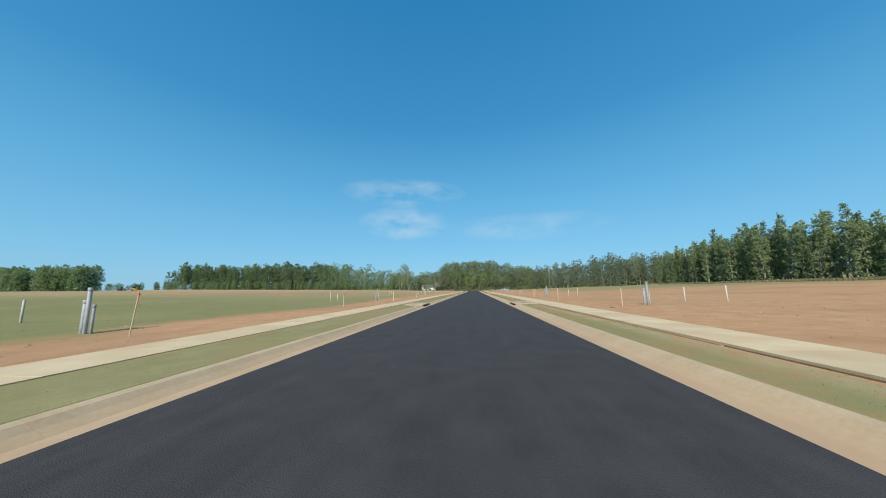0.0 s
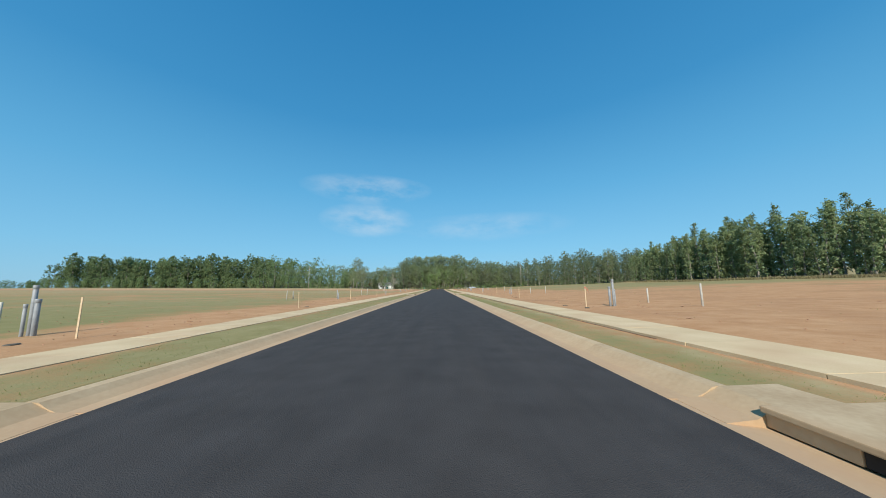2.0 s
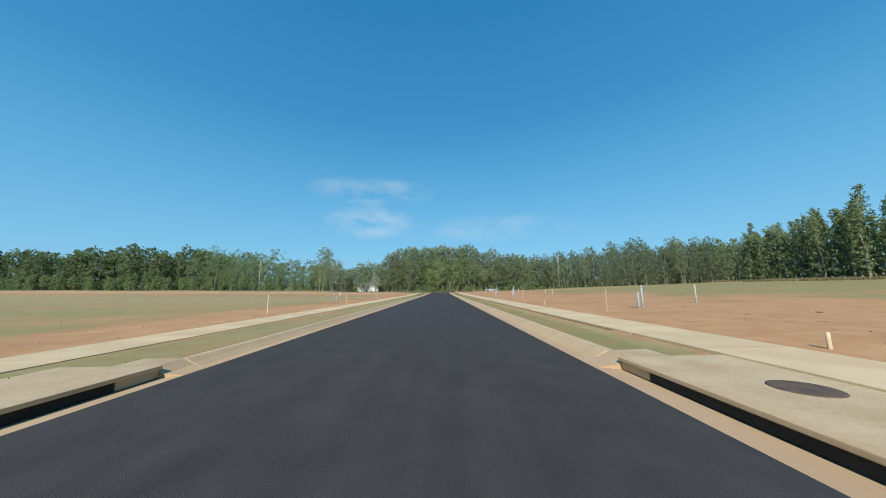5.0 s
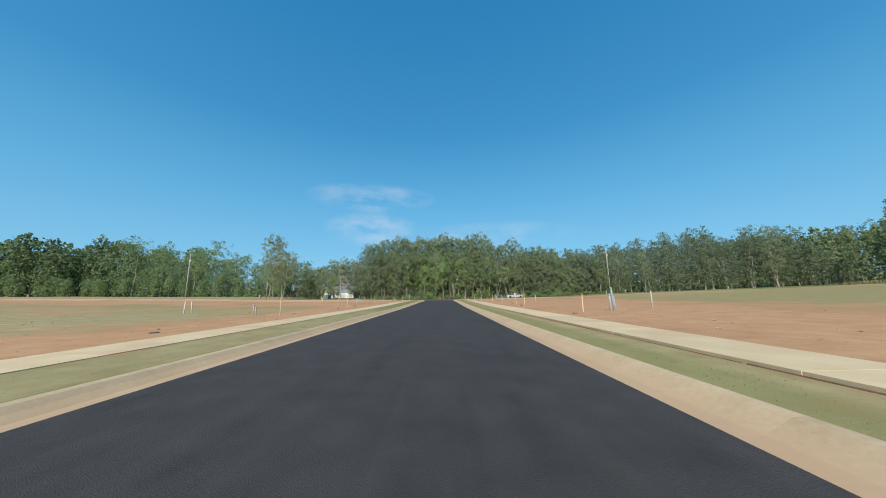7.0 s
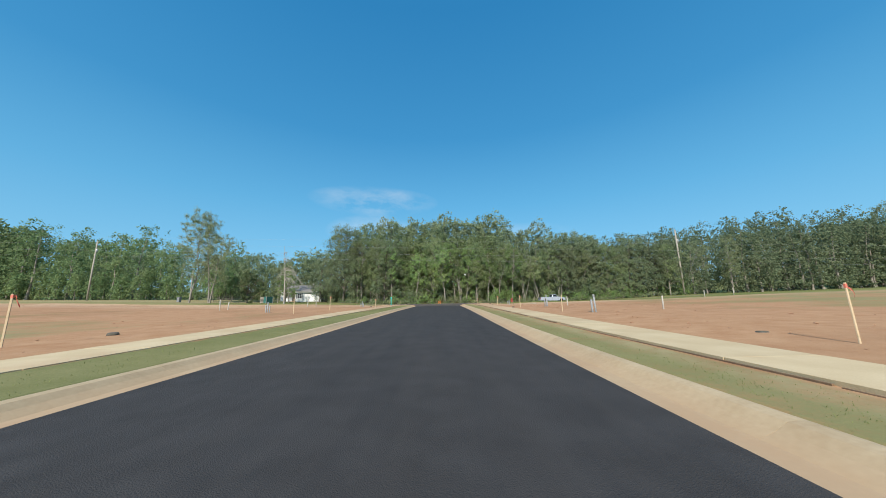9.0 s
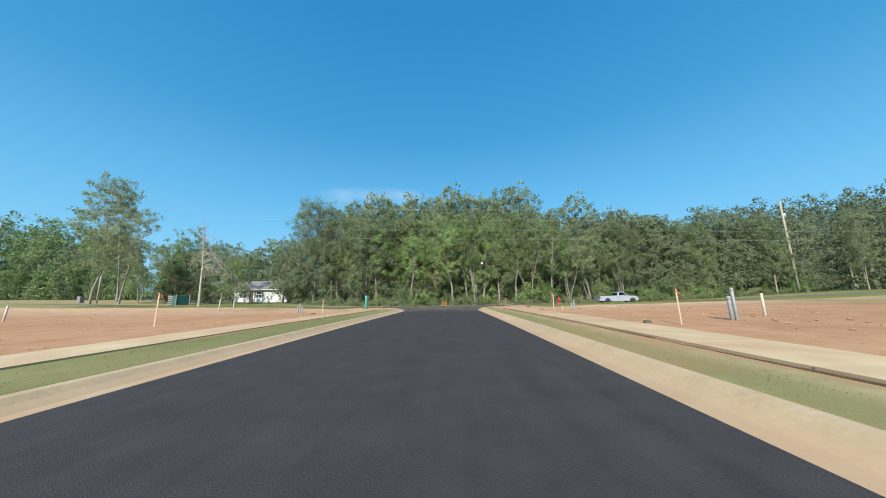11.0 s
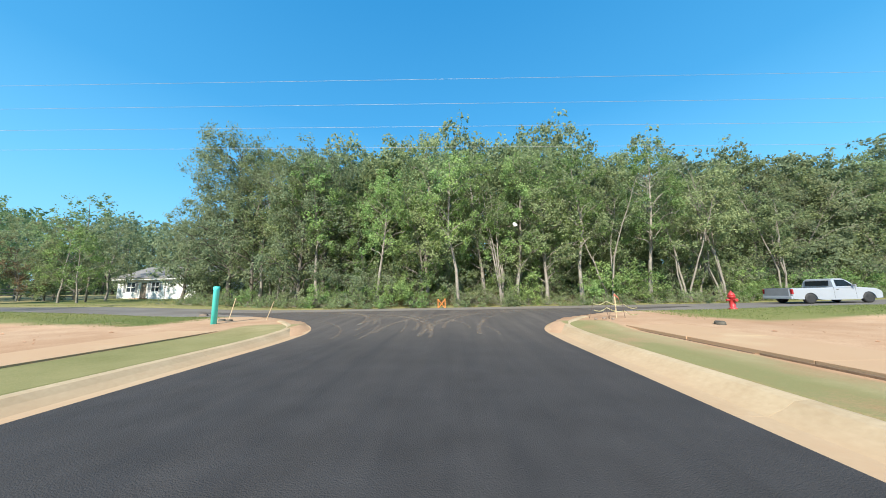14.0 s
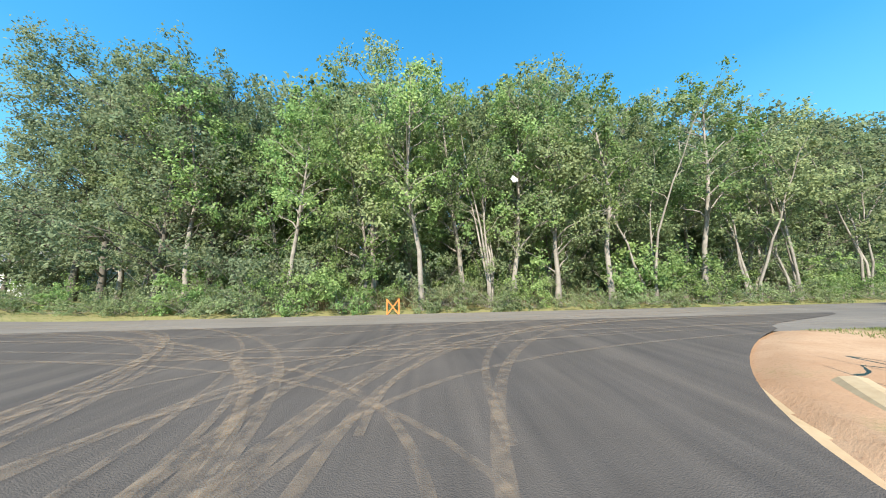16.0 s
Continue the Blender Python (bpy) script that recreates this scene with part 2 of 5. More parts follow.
def stain_gutter(m):
    """Red clay washed into the gutter half of the kerb."""
    n, l = m.node_tree.nodes, m.node_tree.links
    b = n["Principled BSDF"]
    old = b.inputs["Base Color"].links[0].from_socket
    tc, sep = n.new("ShaderNodeTexCoord"), n.new("ShaderNodeSeparateXYZ")
    l.new(tc.outputs["Object"], sep.inputs["Vector"])
    ab = n.new("ShaderNodeMath")
    ab.operation = "ABSOLUTE"
    l.new(sep.outputs["X"], ab.inputs[0])
    r = n.new("ShaderNodeMapRange")
    for key, v in (("From Min", 4.55), ("From Max", 4.0), ("To Max", 1.0)):
        r.inputs[key].default_value = v
    l.new(ab.outputs[0], r.inputs["Value"])
    geo, k = n.new("ShaderNodeNewGeometry"), n.new("ShaderNodeTexNoise")
    k.inputs["Scale"].default_value, k.inputs["Detail"].default_value = 0.8, 6
    l.new(geo.outputs["Position"], k.inputs["Vector"])
    k2 = n.new("ShaderNodeMapRange")
    k2.inputs["From Min"].default_value, k2.inputs["From Max"].default_value = 0.3, 0.7
    k2.inputs["To Min"].default_value, k2.inputs["To Max"].default_value = 0.45, 1.0
    l.new(k.outputs["Fac"], k2.inputs["Value"])
    f = n.new("ShaderNodeMath")
    f.operation = "MULTIPLY"
    l.new(r.outputs["Result"], f.inputs[0])
    l.new(k2.outputs["Result"], f.inputs[1])
    mix = n.new("ShaderNodeMix")
    mix.data_type = "RGBA"
    l.new(f.outputs[0], mix.inputs["Factor"])
    l.new(old, mix.inputs["A"])
    mix.inputs["B"].default_value = (0.47, 0.30, 0.17, 1)
    l.new(mix.outputs["Result"], b.inputs["Base Color"])


stain_gutter(M_KERB)


def stain_walk(m):
    """Red clay trodden over the slabs where the earth still is being moved, near the junction."""
    n, l = m.node_tree.nodes, m.node_tree.links
    b = n["Principled BSDF"]
    old = b.inputs["Base Color"].links[0].from_socket
    geo, sep, k = n.new("ShaderNodeNewGeometry"), n.new("ShaderNodeSeparateXYZ"), n.new("ShaderNodeTexNoise")
    l.new(geo.outputs["Position"], sep.inputs["Vector"])
    l.new(geo.outputs["Position"], k.inputs["Vector"])
    k.inputs["Scale"].default_value, k.inputs["Detail"].default_value = 0.5, 7
    share = n.new("ShaderNodeMapRange")
    for key, v in (("From Min", 180.0), ("From Max", 208.0), ("To Min", 0.05), ("To Max", 0.52)):
        share.inputs[key].default_value = v
    l.new(sep.outputs["Y"], share.inputs["Value"])
    add = n.new("ShaderNodeMath")
    l.new(share.outputs["Result"], add.inputs[0])
    l.new(k.outputs["Fac"], add.inputs[1])
    cut = n.new("ShaderNodeMapRange")
    for key, v in (("From Min", 0.55), ("From Max", 0.95), ("To Max", 0.85)):
        cut.inputs[key].default_value = v
    l.new(add.outputs[0], cut.inputs["Value"])
    mix = n.new("ShaderNodeMix")
    mix.data_type = "RGBA"
    l.new(cut.outputs["Result"], mix.inputs["Factor"])
    l.new(old, mix.inputs["A"])
    mix.inputs["B"].default_value = (0.47, 0.28, 0.155, 1)
    l.new(mix.outputs["Result"], b.inputs["Base Color"])


stain_walk(M_CONCRETE)
M_BARK = material("pale_bark", (0.15, 0.13, 0.105), (0.38, 0.34, 0.285), 2.5, 0.9, 0.5, 18)
M_BARK_DARK = material("dark_bark", (0.07, 0.06, 0.05), (0.2, 0.175, 0.14), 2.5, 0.95, 0.5, 18)
M_DEADWOOD = material("bleached_wood", (0.25, 0.22, 0.19), (0.48, 0.44, 0.38), 2.5, 0.9, 0.4, 18)
M_LEAF = leaf_material("spring_leaves", (0.168, 0.262, 0.086), (0.355, 0.475, 0.192), 0.46)
M_LEAF_MID = leaf_material("summer_leaves", (0.17, 0.225, 0.103), (0.345, 0.41, 0.21), 0.46)
M_LEAF_DARK = leaf_material("dark_leaves", (0.155, 0.2, 0.115), (0.32, 0.375, 0.218), 0.46)
# duller copy for the far woods, with the distance haze put into its colour
M_LEAF_FAR = leaf_material("haze_dulled_leaves", (0.135, 0.195, 0.09), (0.25, 0.325, 0.155), 0.44)
M_LEAF_RED = leaf_material("reddish_spring_leaves", (0.20, 0.145, 0.085), (0.30, 0.225, 0.13), 0.38)
M_LEAF_PALE = leaf_material("pale_leaves", (0.24, 0.282, 0.148), (0.37, 0.415, 0.228), 0.44)
M_PINE = leaf_material("pine_needles", (0.118, 0.16, 0.08), (0.235, 0.28, 0.135), 0.38)
M_DRYGRASS = leaf_material("dry_grass", (0.20, 0.17, 0.085), (0.38, 0.33, 0.19), 0.3)
M_GRASS = leaf_material("grass_blades", (0.15, 0.185, 0.055), (0.30, 0.32, 0.12), 0.4)
M_LATH = material("pine_lath", (0.46, 0.34, 0.20), (0.64, 0.50, 0.33), 8, 0.8, 0.2, 60, spread=0.15)
M_PVC = material("grey_plastic_pipe", (0.22, 0.235, 0.245), (0.37, 0.39, 0.40), 5, 0.5, 0.05, 40, spread=0.15)
M_POST = material("weathered_post", (0.36, 0.33, 0.28), (0.55, 0.52, 0.45), 5, 0.8, 0.2, 40, spread=0.15)
M_TEAL = material("turquoise_plastic", (0.09, 0.74, 0.66), (0.12, 0.80, 0.72), 3, 0.45, 0.03, 40)
M_TAPE = material("red_flagging_tape", (0.58, 0.14, 0.09), (0.70, 0.24, 0.17), 8, 0.6, 0.0, 40)
M_ORANGE = material("orange_board", (0.72, 0.18, 0.03), (0.85, 0.27, 0.06), 6, 0.7, 0.1, 40)
M_POLE = material("treated_pole_wood", (0.30, 0.26, 0.21), (0.46, 0.41, 0.35), 3, 0.9, 0.3, 30)
# dark brown that stands for the shadowed gap beside the slabs
M_GAP_STRIP = material("dark_gap_strip", (0.17, 0.105, 0.06), (0.30, 0.19, 0.11), 6, 0.9, 0.3, 40, spread=0.2)
M_RUST = material("rusty_steel", (0.06, 0.04, 0.03), (0.14, 0.09, 0.06), 8, 0.85, 0.2, 50)
M_WIRE = material("aluminium_wire", (0.36, 0.37, 0.38), (0.5, 0.5, 0.51), 2, 0.5, 0.0, 30, metal=0.4)
M_STEEL = material("galvanised_steel", (0.35, 0.36, 0.37), (0.5, 0.5, 0.5), 5, 0.5, 0.05, 30, metal=0.7)
M_BLACK = material("black_rubber", (0.015, 0.015, 0.016), (0.04, 0.04, 0.04), 6, 0.7, 0.2, 50)
# near-black for shade painted into the drain throats, and for door seams
M_DARK = material("shade_and_seam_black", (0.01, 0.009, 0.008), (0.03, 0.026, 0.022), 3, 0.95, 0.0, 30)
M_HYDRANT = material("red_hydrant_paint", (0.42, 0.025, 0.03), (0.58, 0.05, 0.05), 5, 0.45, 0.1, 40)
M_WHITE = material("white_siding_paint", (0.70, 0.71, 0.71), (0.82, 0.82, 0.81), 1.2, 0.6, 0.05, 20)
M_ROOF = material("grey_shingles", (0.16, 0.15, 0.145), (0.27, 0.255, 0.24), 3, 0.95, 0.5, 25)
M_GLASS = material("window_glass", (0.015, 0.02, 0.025), (0.03, 0.035, 0.04), 1, 0.08, 0.0, 20)
M_CAR = material("silver_car_paint", (0.40, 0.43, 0.48), (0.46, 0.49, 0.54), 1, 0.25, 0.0, 30, metal=0.25)
M_CHROME = material("bright_wheel_metal", (0.6, 0.6, 0.62), (0.75, 0.75, 0.76), 5, 0.2, 0.0, 30, metal=0.9)
M_TAILGATE = material("grey_tailgate_paint", (0.20, 0.205, 0.22), (0.27, 0.275, 0.29), 2, 0.4, 0.0, 30)
M_LIGHT_RED = material("red_lamp_lens", (0.30, 0.015, 0.02), (0.4, 0.02, 0.03), 5, 0.2, 0.0, 30)
M_GREEN = material("dark_green_paint", (0.025, 0.10, 0.085), (0.04, 0.15, 0.125), 3, 0.6, 0.1, 40)
M_BOX = material("dusty_dark_plastic", (0.07, 0.065, 0.05), (0.15, 0.13, 0.10), 5, 0.8, 0.2, 40)
M_CLOD = material("clay_clods", (0.30, 0.165, 0.095), (0.45, 0.265, 0.155), 1.5, 0.95, 0.3, 40)
M_FENCE = material("grey_fence_wood", (0.17, 0.14, 0.11), (0.30, 0.26, 0.21), 4, 0.9, 0.3, 30, spread=0.15)
M_STONE = material("broken_concrete", (0.17, 0.12, 0.085), (0.30, 0.23, 0.17), 6, 0.9, 0.4, 30, spread=0.15)
M_YELLOW = material("yellow_machine_paint", (0.55, 0.33, 0.03), (0.7, 0.45, 0.06), 3, 0.5, 0.1, 30)
M_CAUTION = material("pale_caution_tape", (0.52, 0.47, 0.24), (0.66, 0.62, 0.40), 6, 0.6, 0.0, 30)


# ---- builders ----
def part(name, data, mat, parent=None, label=""):
    """One mesh object, from a bmesh or a mesh, under a thing or a part."""
    if isinstance(data, bmesh.types.BMesh):
        me = bpy.data.meshes.new(name)
        data.to_mesh(me)
        data.free()
    else:
        me = data
    if mat and not me.materials:
        me.materials.append(mat)
    ob = new(name, me)
    if parent:
        ob.parent = parent
    if label:
        ob["label"] = label
    return ob


def thing(name, label, category, m=None, group="", kind=""):
    ob = tagged(new(name), label, category, group, kind)
    if m is not None:
        ob.matrix_basis = m
    return ob


def box(bm, c, s, bevel=0.0, turn=None):
    m = Matrix.Translation(c) @ (turn or Matrix()) @ Matrix.Diagonal((*s, 1))
    vs = bmesh.ops.create_cube(bm, size=1, matrix=m)["verts"]
    if bevel:
        es = list({e for v in vs for e in v.link_edges})
        bmesh.ops.bevel(bm, geom=es, offset=bevel, segments=2, affect="EDGES", profile=0.6)
    return bm


def rod(bm, a, b, r0, r1=None, n=10, bevel=0.0):
    a, b = Vector(a), Vector(b)
    d = b - a
    m = Matrix.Translation((a + b) / 2) @ d.to_track_quat("Z", "Y").to_matrix().to_4x4()
    r = bmesh.ops.create_cone(bm, cap_ends=True, segments=n, radius1=r0, radius2=r0 if r1 is None else r1, depth=d.length, matrix=m)
    faces = {f for v in r["verts"] for f in v.link_faces}
    for f in faces:
        f.smooth = len(f.verts) == 4
    if bevel:
        caps = {e for f in faces if len(f.verts) == n for e in f.edges}
        bmesh.ops.bevel(bm, geom=list(caps), offset=bevel, segments=1, affect="EDGES")
    return bm


def lathe(bm, profile, n=20, centre=(0, 0, 0)):
    """A solid of revolution about z from (radius, height) pairs."""
    c = Vector(centre)
    rings = [[bm.verts.new(c + Vector((r * math.cos(2 * math.pi * k / n), r * math.sin(2 * math.pi * k / n), z))) for k in range(n)] for r, z in profile]
    for p, q in zip(rings, rings[1:]):
        for k in range(n):
            bm.faces.new((p[k], p[(k + 1) % n], q[(k + 1) % n], q[k])).smooth = True
    bm.faces.new(rings[0][::-1])
    bm.faces.new(rings[-1])
    return bm


def prism(bm, outline, y0, y1):
    """An outline of (x, z) pushed from y0 to y1."""
    a = [bm.verts.new((x, y0, z)) for x, z in outline]
    b = [bm.verts.new((x, y1, z)) for x, z in outline]
    k = len(outline)
    for i in range(k):
        bm.faces.new((a[i], a[(i + 1) % k], b[(i + 1) % k], b[i]))
    bm.faces.new(a[::-1])
    bm.faces.new(b)
    bmesh.ops.recalc_face_normals(bm, faces=bm.faces)
    return bm


def quads(name, verts, faces, mat, smooth=False):
    """A mesh from numpy arrays of corners and four-sided faces."""
    me = bpy.data.meshes.new(name)
    me.vertices.add(len(verts))
    me.vertices.foreach_set("co", np.asarray(verts, np.float32).ravel())
    me.loops.add(4 * len(faces))
    me.loops.foreach_set("vertex_index", np.asarray(faces, np.int32).ravel())
    me.polygons.add(len(faces))
    me.polygons.foreach_set("loop_start", np.arange(0, 4 * len(faces), 4, dtype=np.int32))
    if smooth:
        me.polygons.foreach_set("use_smooth", np.ones(len(faces), bool))
    me.update(calc_edges=True)
    if mat:
        me.materials.append(mat)
    return me


def smoothstep(a, b, v):
    k = np.clip((np.asarray(v, float) - a) / (b - a), 0, 1)
    return k * k * (3 - 2 * k)


# ---- the lie of the land ----
ROAD_HALF, KERB_OUT, WALK_IN, WALK_OUT = 3.75, 4.65, 6.25, 8.05
CROSS_NEAR, CROSS_FAR = 218.5, 224.7


def rise(y):
    """The street climbs a little towards the junction."""
    return 0.2 * smoothstep(165, 200, y)


def flare(y):
    """Half the width of the new asphalt, which opens into the junction."""
    y = np.asarray(y, float)
    return ROAD_HALF + 0.19 * np.clip(y - 212.8, 0, 6) ** 1.9 + 5 * smoothstep(218.8, 221.3, y)


def slope(x, y):
    """The wide land: rises gently away from the street and beyond the crossroad."""
    a = np.abs(x)
    s = 0.019 * np.clip(a - 14, 0, 260) * smoothstep(14, 60, a)
    # added, unseen banks behind the woods block the sky in gaps under the crowns
    s = s + 5.0 * smoothstep(280, 380, y) * smoothstep(-345, -310, np.asarray(x, float)) + 5.0 * smoothstep(165, 260, np.asarray(x, float))
    s = s + 0.42 * smoothstep(10, 26, -np.asarray(x, float)) * smoothstep(208, 219, y)
    return s + 0.38 * smoothstep(228, 246, y) * smoothstep(12, 40, -np.asarray(x, float))


def cross(x, y):
    """Height of the old country road."""
    return 0.225 + slope(x, y) + 0.04 * (1 - ((np.asarray(y, float) - 221.6) / 3.1) ** 2)


def street(x, y):
    """Height of the new asphalt, which runs up onto the old road."""
    k = smoothstep(211, 218.5, y)
    c = -0.2 + rise(y) + 0.08 * (1 - np.clip(np.abs(x) / ROAD_HALF, 0, 1) ** 2) + slope(x, y)
    return c * (1 - k) + (cross(x, np.maximum(y, 218.5)) + 0.012) * k


def land(x, y):
    """Height of the open ground."""
    x, y = np.asarray(x, float), np.asarray(y, float)
    a = np.abs(x)
    right = np.interp(a, [0, 3.6, 4.5, 4.7, 5.9, 6.2, 8.1, 9.5], [-0.34, -0.34, -0.30, -0.09, -0.085, -0.088, -0.05, 0.0])
    left = np.interp(a, [0, 3.6, 4.5, 4.7, 5.9, 6.5, 8.1, 9.5], [-0.34, -0.34, -0.30, -0.09, -0.07, -0.03, -0.045, 0.0])
    left = left - 0.025 * smoothstep(6.2, 6.4, a) * (1 - smoothstep(6.5, 6.9, a)) * smoothstep(170, 190, y)
    shelf = np.where(x < 0, left, right)
    g = rise(y) + shelf * (1 - smoothstep(212, 214.5, y))
    far = 0.06 * smoothstep(212, 218, y) + rise(y) - 0.17 * smoothstep(218.3, 218.9, y) * (1 - smoothstep(224.9, 226.2, y))
    far = far + 0.15 * smoothstep(11.5, 17, a) * smoothstep(213, 215.5, y) * (1 - smoothstep(217.4, 218.4, y))
    k = smoothstep(212.5, 214.5, y)
    g = g * (1 - k) + far * k
    pit = (a < flare(y) + 0.15) & (y > 212) & (y < 219)
    g = np.where(pit, np.minimum(g, street(x, y) - slope(x, y) - 0.1), g)
    return g + slope(x, y)


def height(x, y):
    return float(land(x, y))


# ---- ground, road, crossroad ----
def spaced(*runs):
    """Grid lines: (start, stop, step) runs, joined and sorted."""
    v = np.concatenate([np.arange(a, b, s) for a, b, s in runs])
    return np.unique(np.round(v, 3))


def sheet(name, xs, ys, z, mat):
    gx, gy = np.meshgrid(xs, ys)
    v = np.stack([gx, gy, z(gx, gy)], -1).reshape(-1, 3)
    nx, ny = len(xs), len(ys)
    i = (np.arange(ny - 1)[:, None] * nx + np.arange(nx - 1)[None, :]).ravel()
    return quads(name, v, np.stack([i, i + 1, i + nx + 1, i + nx], 1), mat, True), v


def rough_land(x, y):
    """The land with small lumps of soil."""
    z = land(x, y)
    lump = np.sin(x * 1.7 + np.sin(y * 1.1) * 2) * np.sin(y * 1.3 + np.sin(x * 0.7) * 2)
    wide = np.sin(x * 0.11 + 1) * np.sin(y * 0.083 + x * 0.02)
    off = smoothstep(8.6, 12, np.abs(x))
    calm = 1 - smoothstep(214, 217, y) * (1 - smoothstep(225, 228, y))
    return z + (0.025 * lump + 0.10 * wide) * off * calm


GX = spaced((-3000, -600, 300), (-600, -140, 20), (-140, -40, 5), (-40, -16, 1.5), (-16, 16, 0.25), (16, 40, 1.5), (40, 140, 5), (140, 600, 20), (600, 3001, 300))
GX = np.unique(np.concatenate([GX, [-4.7, 4.7, -4.55, 4.55]]))
GY = spaced((-1200, -100, 100), (-100, -10, 6), (-10, 208, 1.5), (208, 230, 0.4), (230, 300, 4), (300, 700, 25), (700, 4001, 300))
me, v = sheet("ground", GX, GY, rough_land, M_GROUND)
ground = tagged(new("ground", me), "red clay building lots with patches of thin grass", "ground", kind="structure")
x, y, a = v[:, 0], v[:, 1], np.abs(v[:, 0])
verge = smoothstep(4.5, 4.72, a) * (1 - smoothstep(0, 0.3, a - np.where(x > 0, 6.05, 6.4))) * (1 - smoothstep(214, 215, y))
left_field = smoothstep(10.5, 17, -x) * (1 - 0.9 * smoothstep(165, 200, y))
right_field = 0.62 * smoothstep(13, 40, x) * smoothstep(60, 120, y) * (1 - 0.35 * smoothstep(180, 205, y)) + 0.2 * smoothstep(20, 50, x) + 0.32 * smoothstep(60, 110, x) * (1 - 0.5 * smoothstep(150, 190, y))
roadside = smoothstep(9.5, 11.5, a) * smoothstep(213.5, 215.2, y)
across = smoothstep(224.6, 225.4, y)
early = smoothstep(9, 13, -x) * (1 - smoothstep(40, 80, y)) * 0.2
grass = np.clip(0.62 * verge * np.where(x > 0, 1.0, 1.12) + 0.57 * left_field + 0.85 * right_field + 0.9 * roadside + across + early + 0.36 * verge * (x < 0) * smoothstep(130, 158, y) * (1 - smoothstep(211, 214, y)) + 0.14 * smoothstep(9, 13, -x) * smoothstep(110, 135, y) * (1 - smoothstep(148, 176, y)), 0, 1)
at = me.attributes.new("grass", "FLOAT", "POINT")
at.data.foreach_set("value", grass.astype(np.float32))
dry = np.clip((0.55 + 0.27 * smoothstep(85, 110, y)) * verge * (x < 0) * (1 - 0.6 * smoothstep(150, 166, y) * (1 - smoothstep(211, 214, y))) + 0.4 * smoothstep(9, 13, -x) * smoothstep(105, 140, y) * (1 - smoothstep(145, 185, y)) + (0.36 + 0.6 * smoothstep(5.25, 5.8, a)) * verge * (x > 0) + 0.6 * smoothstep(16, 42, x) * (y < 214) + 0.9 * smoothstep(112, 122, x) * (y < 228) + 0.4 * across * (y < 229) * (a < 60) + 0.85 * smoothstep(195, 235, y) * (x < -40) * (y < 250) + 0.3 * left_field + 0.3 * left_field * smoothstep(25, 70, y) + 0.35 * smoothstep(60, 120, -x) * (y < 235), 0, 1)
me.attributes.new("dry", "FLOAT", "POINT").data.foreach_set("value", dry.astype(np.float32))

# the new street, opening into the junction and lapping over the old road
ys = spaced((-90, 210, 3), (210, 221.3, 0.35))
us = np.linspace(-1, 1, 17)
gu, gy = np.meshgrid(us, ys)
gx = gu * flare(gy)
v = np.stack([gx, gy, street(gx, gy)], -1).reshape(-1, 3)
i = (np.arange(len(ys) - 1)[:, None] * 17 + np.arange(16)[None, :]).ravel()
road = part("road", quads("road", v, np.stack([i, i + 1, i + 18, i + 17], 1), M_ASPHALT, True), None)
at = road.data.attributes.new("dust", "FLOAT", "POINT")
at.data.foreach_set("value", (0.16 + 0.56 * smoothstep(207, 216.5, v[:, 1])).astype(np.float32))
tagged(road, "freshly laid black asphalt street", "road", kind="structure")
xs = spaced((-600, -60, 20), (-60, 60, 1.5), (60, 601, 20))
me, v = sheet("crossroad", xs, np.linspace(CROSS_NEAR, CROSS_FAR, 9), cross, M_OLD_ROAD)
at = me.attributes.new("dust", "FLOAT", "POINT")
at.data.foreach_set("value", (0.15 + 0.5 * np.exp(-(v[:, 0] / 16) ** 2)).astype(np.float32))
tagged(part("crossroad", me, None), "worn grey asphalt country road", "road", kind="structure")


# ---- plants ----
def tubes(paths, sides):
    """Tapered tubes along lists of points, as arrays. paths: (points, radii) pairs."""
    vs, fs, base = [], [], 0
    for pts, rad in paths:
        pts, rad = np.asarray(pts, float), np.asarray(rad, float)
        d = np.gradient(pts, axis=0)
        d /= np.linalg.norm(d, axis=1, keepdims=True) + 1e-9
        ref = np.where(np.abs(d[:, 2:3]) > 0.9, np.array([[1.0, 0, 0]]), np.array([[0, 0, 1.0]]))
        u = np.cross(d, ref)
        u /= np.linalg.norm(u, axis=1, keepdims=True) + 1e-9
        w = np.cross(d, u)
        ang = np.linspace(0, 2 * np.pi, sides, endpoint=False)
        ring = pts[:, None] + rad[:, None, None] * (u[:, None] * np.cos(ang)[None, :, None] + w[:, None] * np.sin(ang)[None, :, None])
        vs.append(ring.reshape(-1, 3))
        k = len(pts)
        i = base + np.arange(k - 1)[:, None] * sides + np.arange(sides)[None, :]
        j = base + np.arange(k - 1)[:, None] * sides + (np.arange(sides)[None, :] + 1) % sides
        fs.append(np.stack([i, j, j + sides, i + sides], -1).reshape(-1, 4))
        base += k * sides
    return np.concatenate(vs), np.concatenate(fs)


